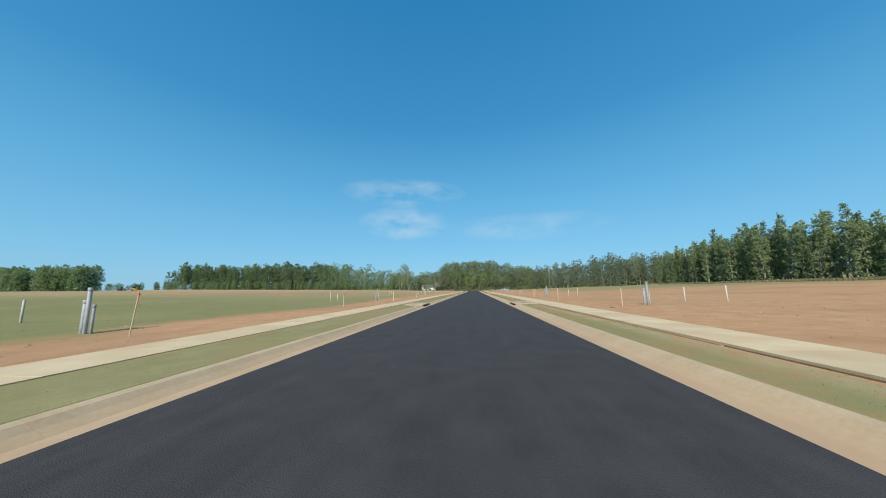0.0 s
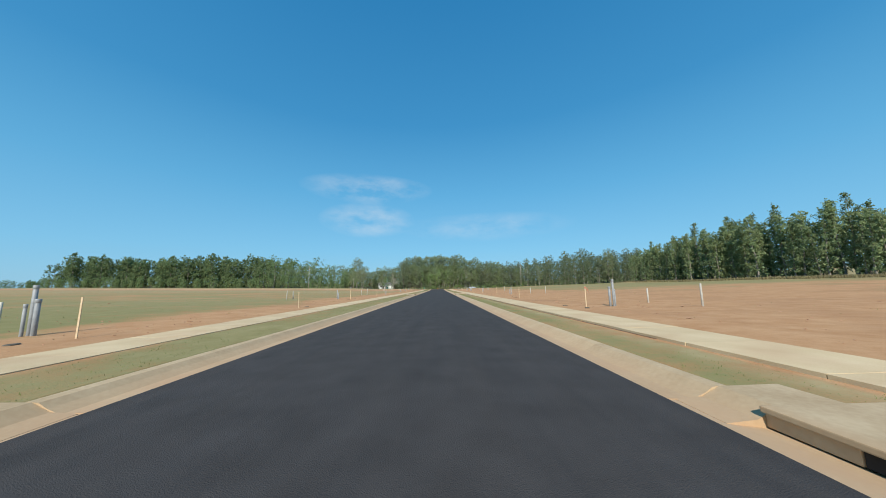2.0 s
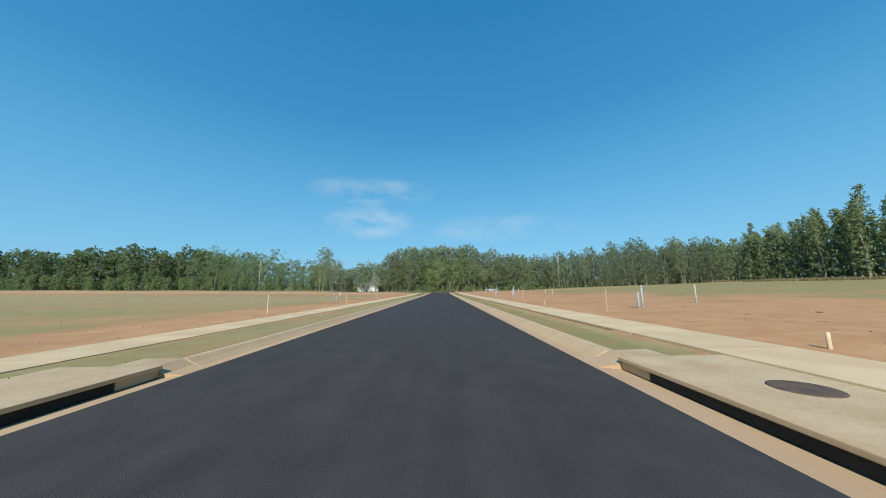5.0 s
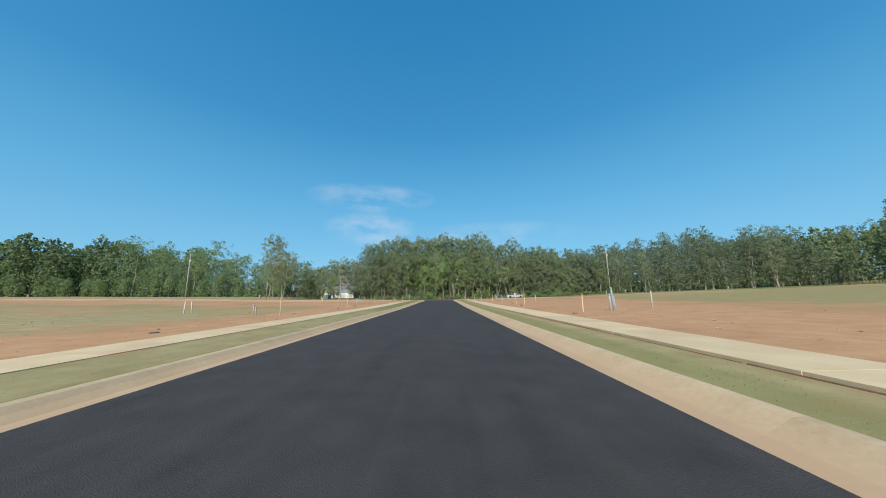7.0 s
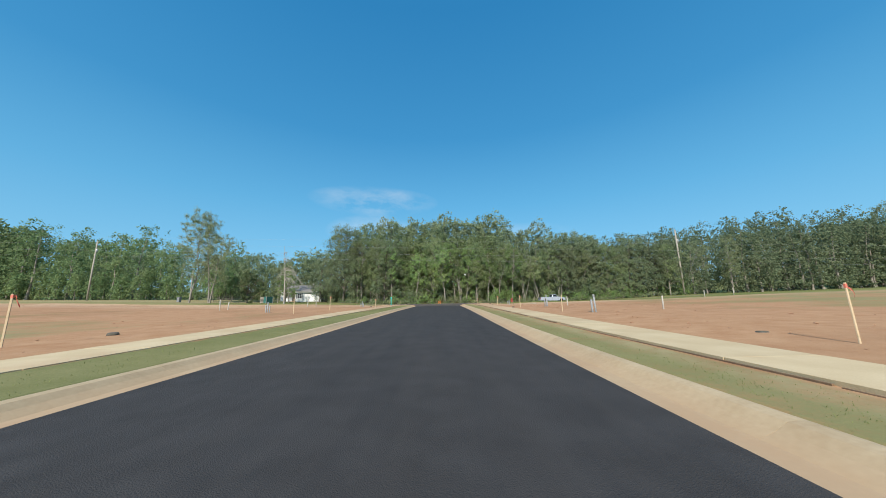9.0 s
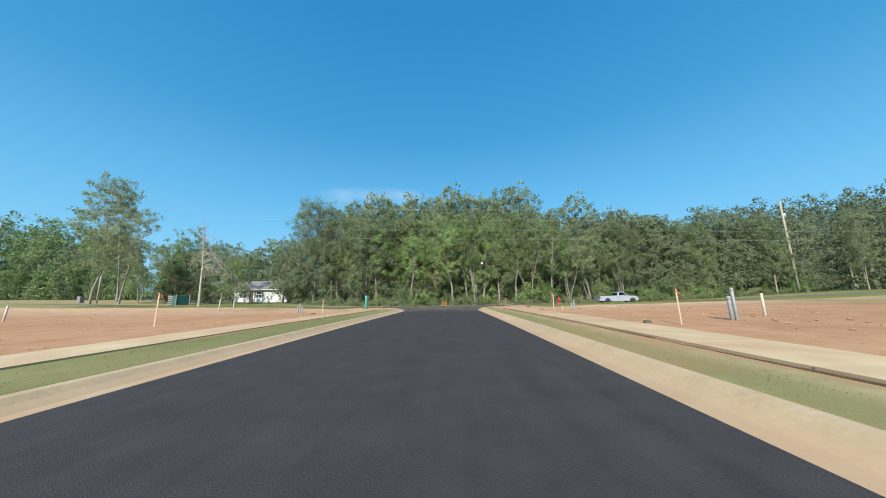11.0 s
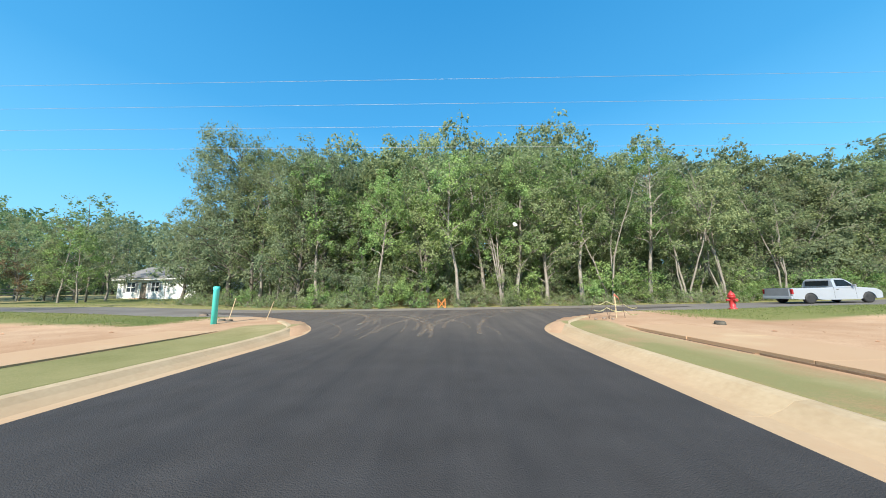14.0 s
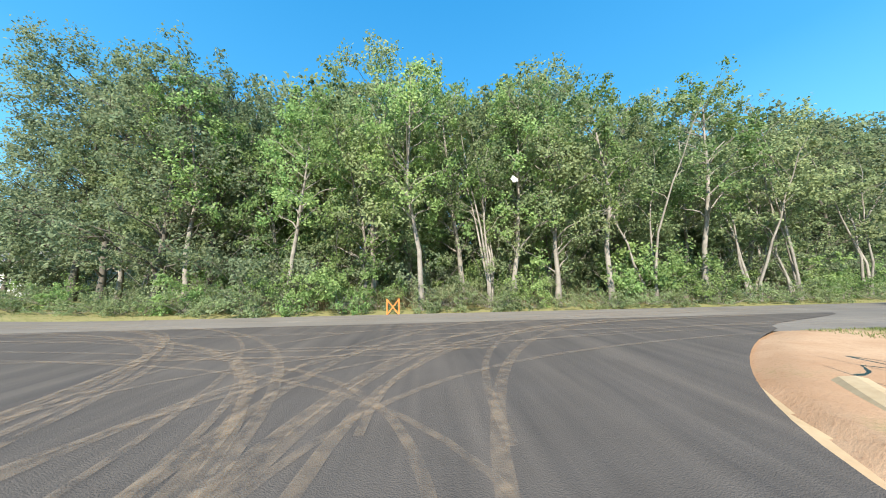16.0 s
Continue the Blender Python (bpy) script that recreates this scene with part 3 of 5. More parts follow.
def leaves(rng, centres, size, flat=0.3, long=0.6):
    """A rhombic leaf at each centre."""
    n = len(centres)
    nrm = rng.normal(size=(n, 3))
    out = centres[:, :2] / (np.linalg.norm(centres[:, :2], axis=1, keepdims=True) + 0.3)
    nrm[:, :2] += 1.4 * out
    nrm[:, 2] += flat * 2
    nrm /= np.linalg.norm(nrm, axis=1, keepdims=True)
    a = np.cross(nrm, rng.normal(size=(n, 3)))
    a /= np.linalg.norm(a, axis=1, keepdims=True) + 1e-9
    b = np.cross(nrm, a)
    s = (size * rng.uniform(0.6, 1.3, n))[:, None]
    bend = nrm * s * 0.18
    v = np.stack([centres + a * s, centres + b * s * long + bend, centres - a * s, centres - b * s * long + bend], 1)
    return v.reshape(-1, 3), np.arange(4 * n).reshape(-1, 4)


def tree_arrays(seed, tall, wide, base, tips, per, leaf, stems=1, lean=0.5, clump=0.8, limb=1, top=0.6, sides=6, point=0.0, girth=1.0):
    """Trunk, limbs and leaf clumps of one tree: (verts, faces) twice."""
    rng = np.random.default_rng(seed)
    paths, cent = [], []
    for s in range(stems):
        off = rng.normal(size=2) * (0.25 if stems > 1 else 0)
        sway = rng.normal(size=2) * lean * (1.6 if stems > 1 else 1)
        h = tall * (1 if s == 0 else rng.uniform(0.75, 0.97))
        k = np.linspace(0, 1, 9)
        wob = np.cumsum(rng.normal(size=(9, 2)) * tall * 0.009, axis=0)
        wob -= wob[0]
        px = off[0] * k.clip(0.1) * 4 + sway[0] * k ** 1.5 + wob[:, 0]
        py = off[1] * k.clip(0.1) * 4 + sway[1] * k ** 1.5 + wob[:, 1]
        r0 = girth * tall * 0.0125 / math.sqrt(stems) * rng.uniform(0.85, 1.2)
        rad = r0 * (1 - 0.88 * k)
        rad[0] *= 1.45
        stem = np.stack([px, py, k * h * 0.96 - 0.25 * (k == 0)], 1)
        paths.append((stem, rad))
        boughs = max(3, tips // (6 * stems))
        for t in range(boughs):
            q = ((t + rng.uniform(0, 1)) / boughs) ** 0.9
            z = base + (h - base) * q
            env = wide * max(0.08, 1 - abs((q - 0.42) / 0.66) ** (1.2 / top)) ** 0.5 * (1 - point * q)
            ang, dist = 2.4 * t + rng.uniform(-0.6, 0.6), env * math.sqrt(rng.uniform(0.1, 1.0))
            zt = max(z - 0.35 * dist * rng.uniform(0.5, 1.6) - 0.5, 0.3)
            c = np.array([np.interp(zt, stem[:, 2], stem[:, 0]), np.interp(zt, stem[:, 2], stem[:, 1]), zt])
            e = np.array([np.interp(z, stem[:, 2], stem[:, 0]) + dist * math.cos(ang), np.interp(z, stem[:, 2], stem[:, 1]) + dist * math.sin(ang), z])
            w = np.linspace(0, 1, 5)[:, None]
            p = c * (1 - w) + e * w + np.array([0, 0, 0.12 * dist]) * np.sin(w * np.pi) + rng.normal(size=(5, 3)) * 0.06 * dist * (w * (1 - w) * 4)
            rl = max(0.012, r0 * 0.34 * (1 - 0.6 * q))
            if limb:
                paths.append((p, rl * np.linspace(1, 0.3, 5)))
            elif t % 5 == 0:
                paths.append((p[::2], rl * np.array([1, 0.6, 0.3])))
            for u in range(6):
                d = rng.normal(size=3) * np.array([1, 1, 0.95])
                d *= rng.uniform(0.4, 1.3) * clump * 1.5 / (np.linalg.norm(d) + 1e-6)
                s_ = e + d
                if u < 3 and limb:
                    paths.append((np.stack([e - (e - c) * 0.15, (e + s_) / 2 + [0, 0, 0.05], s_]), rl * np.array([0.35, 0.25, 0.12])))
                m = max(3, int(per * rng.uniform(0.5, 1.5)))
                sp = clump * rng.uniform(0.5, 0.9)
                g = rng.normal(size=(m, 3))
                g *= (rng.uniform(0, 1, (m, 1)) ** 0.75) / (np.linalg.norm(g, axis=1, keepdims=True) + 1e-6)
                cent.append(s_ + g * np.array([1.25, 1.25, 1.15]) * sp)
    return tubes(paths, sides), leaves(rng, np.concatenate(cent), leaf)


def tree_thing(name, arrays, bark, leaf, label, category="tree", group="", crown="crown"):
    ob = thing(name, label, category, group=group)
    part("trunk", quads("trunk", *arrays[0], bark, True), None, ob)
    part(crown, quads(crown, *arrays[1], leaf), None, ob)
    return ob


def woods(name, spots, kinds, bark, leaf, label, category="woods"):
    """Far trees that nobody could count, as one stand: trunks and crowns of a few kinds, turned and scaled."""
    rng = np.random.default_rng(len(spots))
    ob = thing(name, label, category, kind="stuff")
    packs = ([], []), ([], [])
    bases = [0, 0]
    for x, y, s in spots:
        pair = kinds[rng.integers(len(kinds))]
        ang = rng.uniform(0, 2 * np.pi)
        rot = np.array([[math.cos(ang), -math.sin(ang), 0], [math.sin(ang), math.cos(ang), 0], [0, 0, 1]])
        for k in (0, 1):
            v, f = pair[k]
            packs[k][0].append(v @ rot.T * s + np.array([x, y, height(x, y)]))
            packs[k][1].append(f + bases[k])
            bases[k] += len(v)
    for k, nm, mt in ((0, "trunks", bark), (1, "crowns", leaf)):
        part(nm, quads(nm, np.concatenate(packs[k][0]), np.concatenate(packs[k][1]), mt, k == 0), None, ob)["kind"] = "stuff"
    return ob


rng = np.random.default_rng(5)


def scatter(x0, x1, y0, y1, n, s0=0.85, s1=1.15):
    xs = np.linspace(x0, x1, n) + rng.uniform(-0.5, 0.5, n) * (x1 - x0) / n
    return [(float(x), float(rng.uniform(y0, y1)), float(rng.uniform(s0, s1))) for x in xs]


def front(x):
    """The edge of the wood beyond the crossroad."""
    return 226.6 + 0.22 * max(0, -x - 6) + 0.11 * max(0, x - 18)


# the wood across the junction: near trees, each a thing
NEAR = [
    (tree_arrays(11, 12.5, 2.5, 3.5, 198, 48, 0.082, lean=0.6, clump=0.50, sides=5), M_BARK, M_LEAF, "slender green tree with a pale trunk at the wood's edge"),
    (tree_arrays(12, 11.5, 2.5, 3.7, 198, 48, 0.079, stems=5, lean=0.9, clump=0.49, sides=5), M_BARK, M_LEAF_MID, "many-stemmed pale-barked tree at the wood's edge"),
    (tree_arrays(13, 13.5, 3.3, 2.2, 222, 56, 0.085, clump=0.59, sides=5), M_BARK_DARK, M_LEAF_DARK, "dark leafy oak at the wood's edge"),
    (tree_arrays(14, 10.5, 2.4, 2.2, 174, 50, 0.079, lean=1.0, clump=0.48, sides=5), M_BARK, M_LEAF, "young yellow-green tree at the wood's edge"),
    (tree_arrays(15, 13.0, 2.6, 3.4, 186, 40, 0.075, stems=2, lean=0.8, clump=0.53, sides=5), M_BARK, M_LEAF_PALE, "thinly leaved pale tree at the wood's edge"),
    (tree_arrays(16, 13.5, 2.9, 2.9, 222, 56, 0.085, lean=0.4, clump=0.59, sides=5), M_BARK, M_LEAF_MID, "tall green tree at the wood's edge"),
    (tree_arrays(17, 11.5, 2.0, 4.5, 120, 48, 0.079, lean=0.8, clump=0.48, sides=6), M_BARK, M_LEAF, "slim leaning tree with a long bare pale trunk"),
    (tree_arrays(18, 10.0, 1.9, 4.0, 120, 44, 0.079, stems=3, lean=1.0, clump=0.46, sides=6), M_BARK, M_LEAF_MID, "leaning pale tree with three bare stems"),
]
NEAR.append((tree_arrays(19, 18.2, 4.6, 3.9, 540, 72, 0.095, lean=0.5, clump=0.9, top=0.45, sides=6, girth=0.9), M_BARK_DARK, M_LEAF_DARK, "large spreading dark green oak at the end of the wood"))
NEAR_TREES = [tree_thing("tree", a, b, c, d, group="trees at the wood's edge") for a, b, c, d in NEAR]


def plant(kinds, spots, used):
    """Set each kind once, then copies of it."""
    for x, y, s, i, turn in spots:
        m = pose(x, y, height(x, y) - 0.05, 0, 0, turn) @ Matrix.Scale(s, 4)
        t = copy_thing(kinds[i], m) if i in used else kinds[i]
        t.matrix_basis = m
        used.add(i)


spots = [(4.6, 226.5, 1.0, 1, 40), (1.3, 226.2, 1.0, 6, 10), (10.6, 226.4, 1.05, 6, 200), (12.9, 226.6, 1.0, 7, 20), (15.8, 226.9, 1.05, 6, 100), (18.6, 227.0, 1.0, 7, 160), (21.8, 227.3, 1.0, 1, 130), (-10.4, 228.0, 1.1, 6, 290), (-12.6, 228.6, 1.05, 2, 0), (26.5, 227.6, 0.95, 7, 250), (-5.2, 226.9, 0.95, 6, 150), (-23.9, 235.4, 1.0, 8, 0), (-30.4, 236.8, 0.88, 2, 70), (-19.6, 233.0, 1.12, 2, 120), (-19.6, 236.5, 1.12, 4, 80), (-19.0, 233.5, 1.15, 5, 30), (-14.0, 231.0, 1.08, 5, 130), (5.9, 227.1, 0.98, 0, 60), (8.2, 227.2, 0.95, 5, 20), (-1.6, 228.2, 0.92, 3, 0)]
for x in np.arange(-17, 62, 2.5):
    xx = float(x + rng.uniform(-0.9, 0.9))
    i = int(rng.integers(6)) if -9 < xx < 13 else int(rng.choice([1, 2, 2, 4, 5, 5]))
    spots.append((xx, front(xx) + float(rng.uniform(1.4, 5.5)), float(rng.uniform(0.92, 1.12)) * (1 - 0.06 * float(smoothstep(13, 24, xx))), i, float(rng.uniform(0, 360))))
plant(NEAR_TREES, spots, set())

# undergrowth
BRUSH = [
    (tree_arrays(51, 2.6, 1.5, 0.25, 72, 27, 0.076, stems=5, lean=0.5, clump=0.38, top=0.5, sides=4), M_BARK, M_LEAF, "tangled green undergrowth at the wood's edge"),
    (tree_arrays(52, 3.6, 1.7, 0.3, 84, 26, 0.086, stems=6, lean=0.6, clump=0.42, top=0.5, sides=4), M_BARK_DARK, M_LEAF_DARK, "dark thicket bush at the wood's edge"),
    (tree_arrays(53, 1.7, 1.3, 0.15, 60, 26, 0.055, stems=6, lean=0.4, clump=0.3, top=0.5, sides=4), M_BARK, M_LEAF_PALE, "pale brambles at the wood's edge"),
]
BRUSH += [
    (tree_arrays(54, 4.4, 1.4, 0.3, 96, 22, 0.06, stems=7, lean=1.0, clump=0.36, top=0.5, sides=4), M_BARK, M_LEAF_MID, "twiggy olive-green saplings at the wood's edge"),
    (tree_arrays(55, 1.5, 1.5, 0.05, 84, 20, 0.055, stems=6, lean=0.7, clump=0.26, top=0.5, sides=4), M_BARK, M_LEAF_MID, "low olive-green brambles along the road verge"),
]
BUSHES = [tree_thing("bush", a, b, c, d, "bush", "undergrowth", "foliage") for a, b, c, d in BRUSH]
spots = []
for row, (lo, hi) in enumerate(((0.3, 1.6), (2.2, 4.5), (5, 9))):
    for x in np.arange(-20 if row == 2 else -14, 62, 2.4 + 0.7 * row):
        xx = float(x + rng.uniform(-0.8, 0.8))
        if xx > 7 and row < 2 and rng.random() < 0.55:
            continue
        spots.append((xx, front(xx) - 0.2 + float(rng.uniform(lo, hi)), float(rng.uniform(0.6, 1.1)) * (1 + 0.2 * row), int(rng.choice(3, p=((0.4, 0.1, 0.5), (0.4, 0.5, 0.1), (0.2, 0.8, 0))[row])), float(rng.uniform(0, 360))))
for x in np.arange(-21, 46, 1.55):
    xx = float(x + rng.uniform(-0.6, 0.6))
    low = 0.8 if xx > 8 else 1.0
    spots.append((xx, front(xx) + (0.4 if -1.6 < xx < 1.6 else -1) * float(rng.uniform(0.2, 0.9)), float(rng.uniform(0.55, 0.95)) * low, int(rng.choice([4, 4, 0])), float(rng.uniform(0, 360))))
for x in np.arange(-24, 40, 1.7):
    xx = float(x + rng.uniform(-0.6, 0.6))
    if not -1.4 < xx < 1.5:
        spots.append((xx, 225.75 + 0.6 * (front(xx) - 226.6) + float(rng.uniform(-0.2, 0.3)), float(rng.uniform(0.28, 0.5)), 4, float(rng.uniform(0, 360))))
for x in np.arange(-13, 44, 2.1):
    xx = float(x + rng.uniform(-0.9, 0.9))
    spots.append((xx, front(xx) + float(rng.uniform(0.6, 3.6)), float(rng.uniform(0.7, 1.15)), int(rng.choice([3, 3, 0])), float(rng.uniform(0, 360))))
spots += [(-29.9, 238.0, 1.5, 1, 0), (-28.0, 236.6, 1.3, 1, 90), (-30.2, 241.2, 1.5, 1, 200), (-27.0, 239.0, 1.4, 1, 30), (-26.4, 233.8, 0.6, 2, 140)]
plant(BUSHES, spots, set())

BACK = [tree_arrays(21, 20, 4.6, 0.6, 168, 15, 0.26, clump=1.2, top=0.5, limb=0, sides=5), tree_arrays(22, 18, 4.4, 0.6, 168, 17, 0.24, clump=1.2, top=0.5, limb=0, sides=5), tree_arrays(23, 21, 4.6, 1, 168, 15, 0.26, clump=1.2, limb=0, sides=5)]
NEARER = [tree_arrays(24, 18, 3.9, 0.8, 186, 26, 0.2, clump=0.92, top=0.5, limb=0, sides=5), tree_arrays(25, 17, 3.7, 0.8, 186, 26, 0.2, clump=0.92, top=0.5, limb=0, sides=5)]
DEEPER = [tree_arrays(26, 22, 4.4, 1, 186, 28, 0.215, clump=1.0, limb=0, sides=5), tree_arrays(27, 20, 4.2, 1, 186, 28, 0.215, clump=1.0, top=0.5, limb=0, sides=5)]


def behind(spots):
    return [(x, y + front(x) - 226.6, s) for x, y, s in spots]


woods("wood_behind", behind(scatter(-16, 14, 232, 238, 19, 0.87, 0.97)), NEARER, M_BARK, M_LEAF_MID, "mixed green wood behind the roadside trees")
woods("wood_beside", behind(scatter(14, 46, 232, 238, 19, 0.78, 0.88)), NEARER, M_BARK, M_LEAF_DARK, "darker green wood behind the roadside trees")
woods("wood_along_road", [(x, y, s * (0.84 + 0.16 * float(smoothstep(62, 100, x)))) for x, y, s in behind(scatter(46, 150, 230, 238, 40, 0.75, 0.92))], BACK, M_BARK, M_LEAF_DARK, "dark green wood along the country road")
woods("wood_deep", [(x, y, s * (1.0 + 0.16 * math.exp(-((x + 4) / 22) ** 4) - 0.14 * float(smoothstep(22, 40, x)))) for x, y, s in behind(scatter(-23, 46, 242, 254, 37, 0.9, 1.04))], DEEPER, M_BARK_DARK, M_LEAF_DARK, "tall dark wood behind the roadside trees")
woods("wood_deep_far", [(x, y, s * (0.84 + 0.3 * float(smoothstep(62, 112, x)))) for x, y, s in behind(scatter(46, 210, 244, 264, 56, 0.95, 1.12))], BACK, M_BARK_DARK, M_LEAF_DARK, "tall dark wood farther along the road")
FAR = [tree_arrays(41, 20, 5.2, 0.5, 216, 7, 0.5, clump=1.25, top=0.45, limb=0, sides=4), tree_arrays(42, 18, 5.0, 0.5, 216, 7, 0.5, clump=1.25, top=0.45, limb=0, sides=4), tree_arrays(43, 21, 3.9, 5.0, 180, 6, 0.5, clump=1.1, top=0.5, limb=0, sides=4)]
# the pine wood along the fields
PINES = [tree_arrays(31, 26, 3.2, 3, 288, 9, 0.25, clump=0.60, lean=0.3, limb=0, sides=5, point=0.88), tree_arrays(32, 24, 3.4, 1.5, 288, 9, 0.25, clump=0.62, lean=0.3, limb=0, sides=5, point=0.85), tree_arrays(33, 28, 3.0, 6, 264, 9, 0.25, clump=0.60, lean=0.3, limb=0, sides=5, point=0.7)]
MIXED = [tree_arrays(34, 20, 3.0, 0.6, 180, 11, 0.28, clump=0.78, limb=0, sides=5, point=0.6), tree_arrays(35, 22, 2.8, 0.8, 180, 11, 0.28, clump=0.78, limb=0, sides=5, point=0.66)]


def along(x0, x1, y0, y1, n, s0, s1):
    return [(x, y, s) for y, x, s in scatter(y0, y1, x0, x1, n, s0, s1)]


woods("pine_wood", [(x, y, s * (1 - 0.14 * float(1 - smoothstep(90, 150, y)) - 0.16 * float(smoothstep(185, 205, y)))) for x, y, s in along(136, 150, -60, 225, 126, 0.74, 1.14)], PINES, M_BARK, M_PINE, "tall dark pine wood along the field")
woods("wood_edge", [(x, y, s * (1 + 0.14 * float(smoothstep(100, 125, y) * (1 - smoothstep(175, 205, y))))) for x, y, s in along(129, 138, 60, 225, 84, 0.8, 1.08)], MIXED, M_BARK, M_LEAF_MID, "green young trees along the edge of a pine wood")
woods("wood_backing", along(152, 172, -80, 270, 60, 0.95, 1.12), FAR, M_BARK_DARK, M_PINE, "deep pine wood behind the field")
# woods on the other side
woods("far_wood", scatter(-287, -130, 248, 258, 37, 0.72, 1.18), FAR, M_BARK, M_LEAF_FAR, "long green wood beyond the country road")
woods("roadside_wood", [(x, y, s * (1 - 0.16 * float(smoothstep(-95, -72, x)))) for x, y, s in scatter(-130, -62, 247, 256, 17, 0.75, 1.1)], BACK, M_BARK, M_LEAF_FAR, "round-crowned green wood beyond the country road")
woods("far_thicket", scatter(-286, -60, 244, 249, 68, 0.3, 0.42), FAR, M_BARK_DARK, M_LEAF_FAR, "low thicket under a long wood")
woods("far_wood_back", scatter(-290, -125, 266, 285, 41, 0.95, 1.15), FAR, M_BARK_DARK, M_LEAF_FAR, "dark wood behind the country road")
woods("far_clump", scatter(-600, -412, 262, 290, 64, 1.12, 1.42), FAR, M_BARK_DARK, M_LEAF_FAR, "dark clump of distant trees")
woods("pine_thicket", along(134, 142, -60, 225, 48, 0.2, 0.34), FAR, M_BARK_DARK, M_LEAF_FAR, "low dark thicket under a pine wood")
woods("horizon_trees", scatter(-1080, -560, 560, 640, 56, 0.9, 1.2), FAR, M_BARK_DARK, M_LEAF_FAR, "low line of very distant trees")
YARD_BACK = [tree_arrays(28, 18, 4.4, 0.6, 192, 11, 0.28, clump=1.0, top=0.45, limb=0, sides=4), tree_arrays(29, 16, 4.6, 0.6, 192, 11, 0.28, clump=1.0, top=0.45, limb=0, sides=4)]
woods("wood_behind_house", scatter(-72, -44, 252, 260, 15, 0.68, 0.84) + scatter(-44, -24, 252, 260, 12, 0.84, 0.98) + scatter(-128, -64, 262, 276, 16, 0.85, 1.0) + scatter(-66, -18, 264, 276, 14, 0.66, 0.8), YARD_BACK, M_BARK_DARK, M_LEAF_DARK, "green trees behind a white house")


# ---- utility poles and wires ----
def utility_pole(m, tall, label):
    ob = thing("utility_pole", label, "utility pole", m, "utility poles")
    part("pole", rod(bmesh.new(), (0, 0, -0.3), (0, 0, tall), 0.2, 0.13, 12), M_POLE, ob)
    part("transformer", lathe(bmesh.new(), [(0.05, -0.45), (0.2, -0.42), (0.22, 0.35), (0.12, 0.45)], 14, (0.32, 0, tall - 2.6)), M_STEEL, ob, "grey steel can")
    for z in (0.15, -0.9):
        part("insulator", lathe(bmesh.new(), [(0.03, 0), (0.07, 0.05), (0.05, 0.1), (0.07, 0.15), (0.03, 0.22)], 10, (0, 0, tall + z - 0.05)), M_STEEL, ob)
    return ob


utility_pole(pose(57.7, 232.3, height(57.7, 232.3)), 15.6, "tall bare wooden utility pole by the country road")
utility_pole(pose(-90.4, 237.7, height(-90.4, 237.7)), 15.6, "tall wooden utility pole with a transformer by the road")

ob = thing("yard_pole", "short bare wooden pole beside a yard", "pole", pose(-56.5, 229.0, height(-56.5, 229.0)))
part("pole", rod(bmesh.new(), (0, 0, -0.3), (0, 0, 7.2), 0.12, 0.09, 10), M_POLE, ob)


def wire(z, y):
    ob = thing("overhead_wire", "thin bright overhead wire across the junction", "wire", group="overhead wires")
    pts = [(x, y, z - 0.03 * x + 0.5 * (x / 140) ** 2) for x in np.linspace(-140, 132, 40)]
    v, f = tubes([(pts, np.full(40, 0.0055))], 6)
    part("strand", quads("strand", v, f, M_WIRE, True), None, ob)


for z, y in ((8.35, 217.2), (9.45, 217.2), (10.75, 217.3), (12.05, 217.2)):
    wire(z, y)


# ---- kerbs, walks and inlets ----
KERB = [(3.73, -0.215), (4.12, -0.235), (4.3, -0.16), (4.42, -0.085), (4.55, -0.07), (KERB_OUT, -0.09), (KERB_OUT, -0.4), (3.73, -0.4)]
INLETS = (30.0, 93.0)


def row_of(name, label, mesh, spots, kind="structure", piece="slab", mat=None):
    """A run of alike pieces that share one mesh."""
    ob = tagged(new(name), label, name.split("_")[0], kind=kind)
    for x, y, z, rz, s in spots:
        o = part(piece, mesh, mat, ob)
        tilt = math.degrees(math.atan(float(rise(y + 1) - rise(y - 1)) / 2))
        o.matrix_basis = pose(x, y, z, tilt, 0, 0) @ pose(0, 0, 0, 0, 0, rz) @ Matrix.Diagonal((1, s, 1, 1))
    return ob


def kerb_mesh():
    bm = prism(bmesh.new(), KERB, -1.4985, 1.4985)
    me = bpy.data.meshes.new("kerb_piece")
    bm.to_mesh(me)
    bm.free()
    return me


me = kerb_mesh()
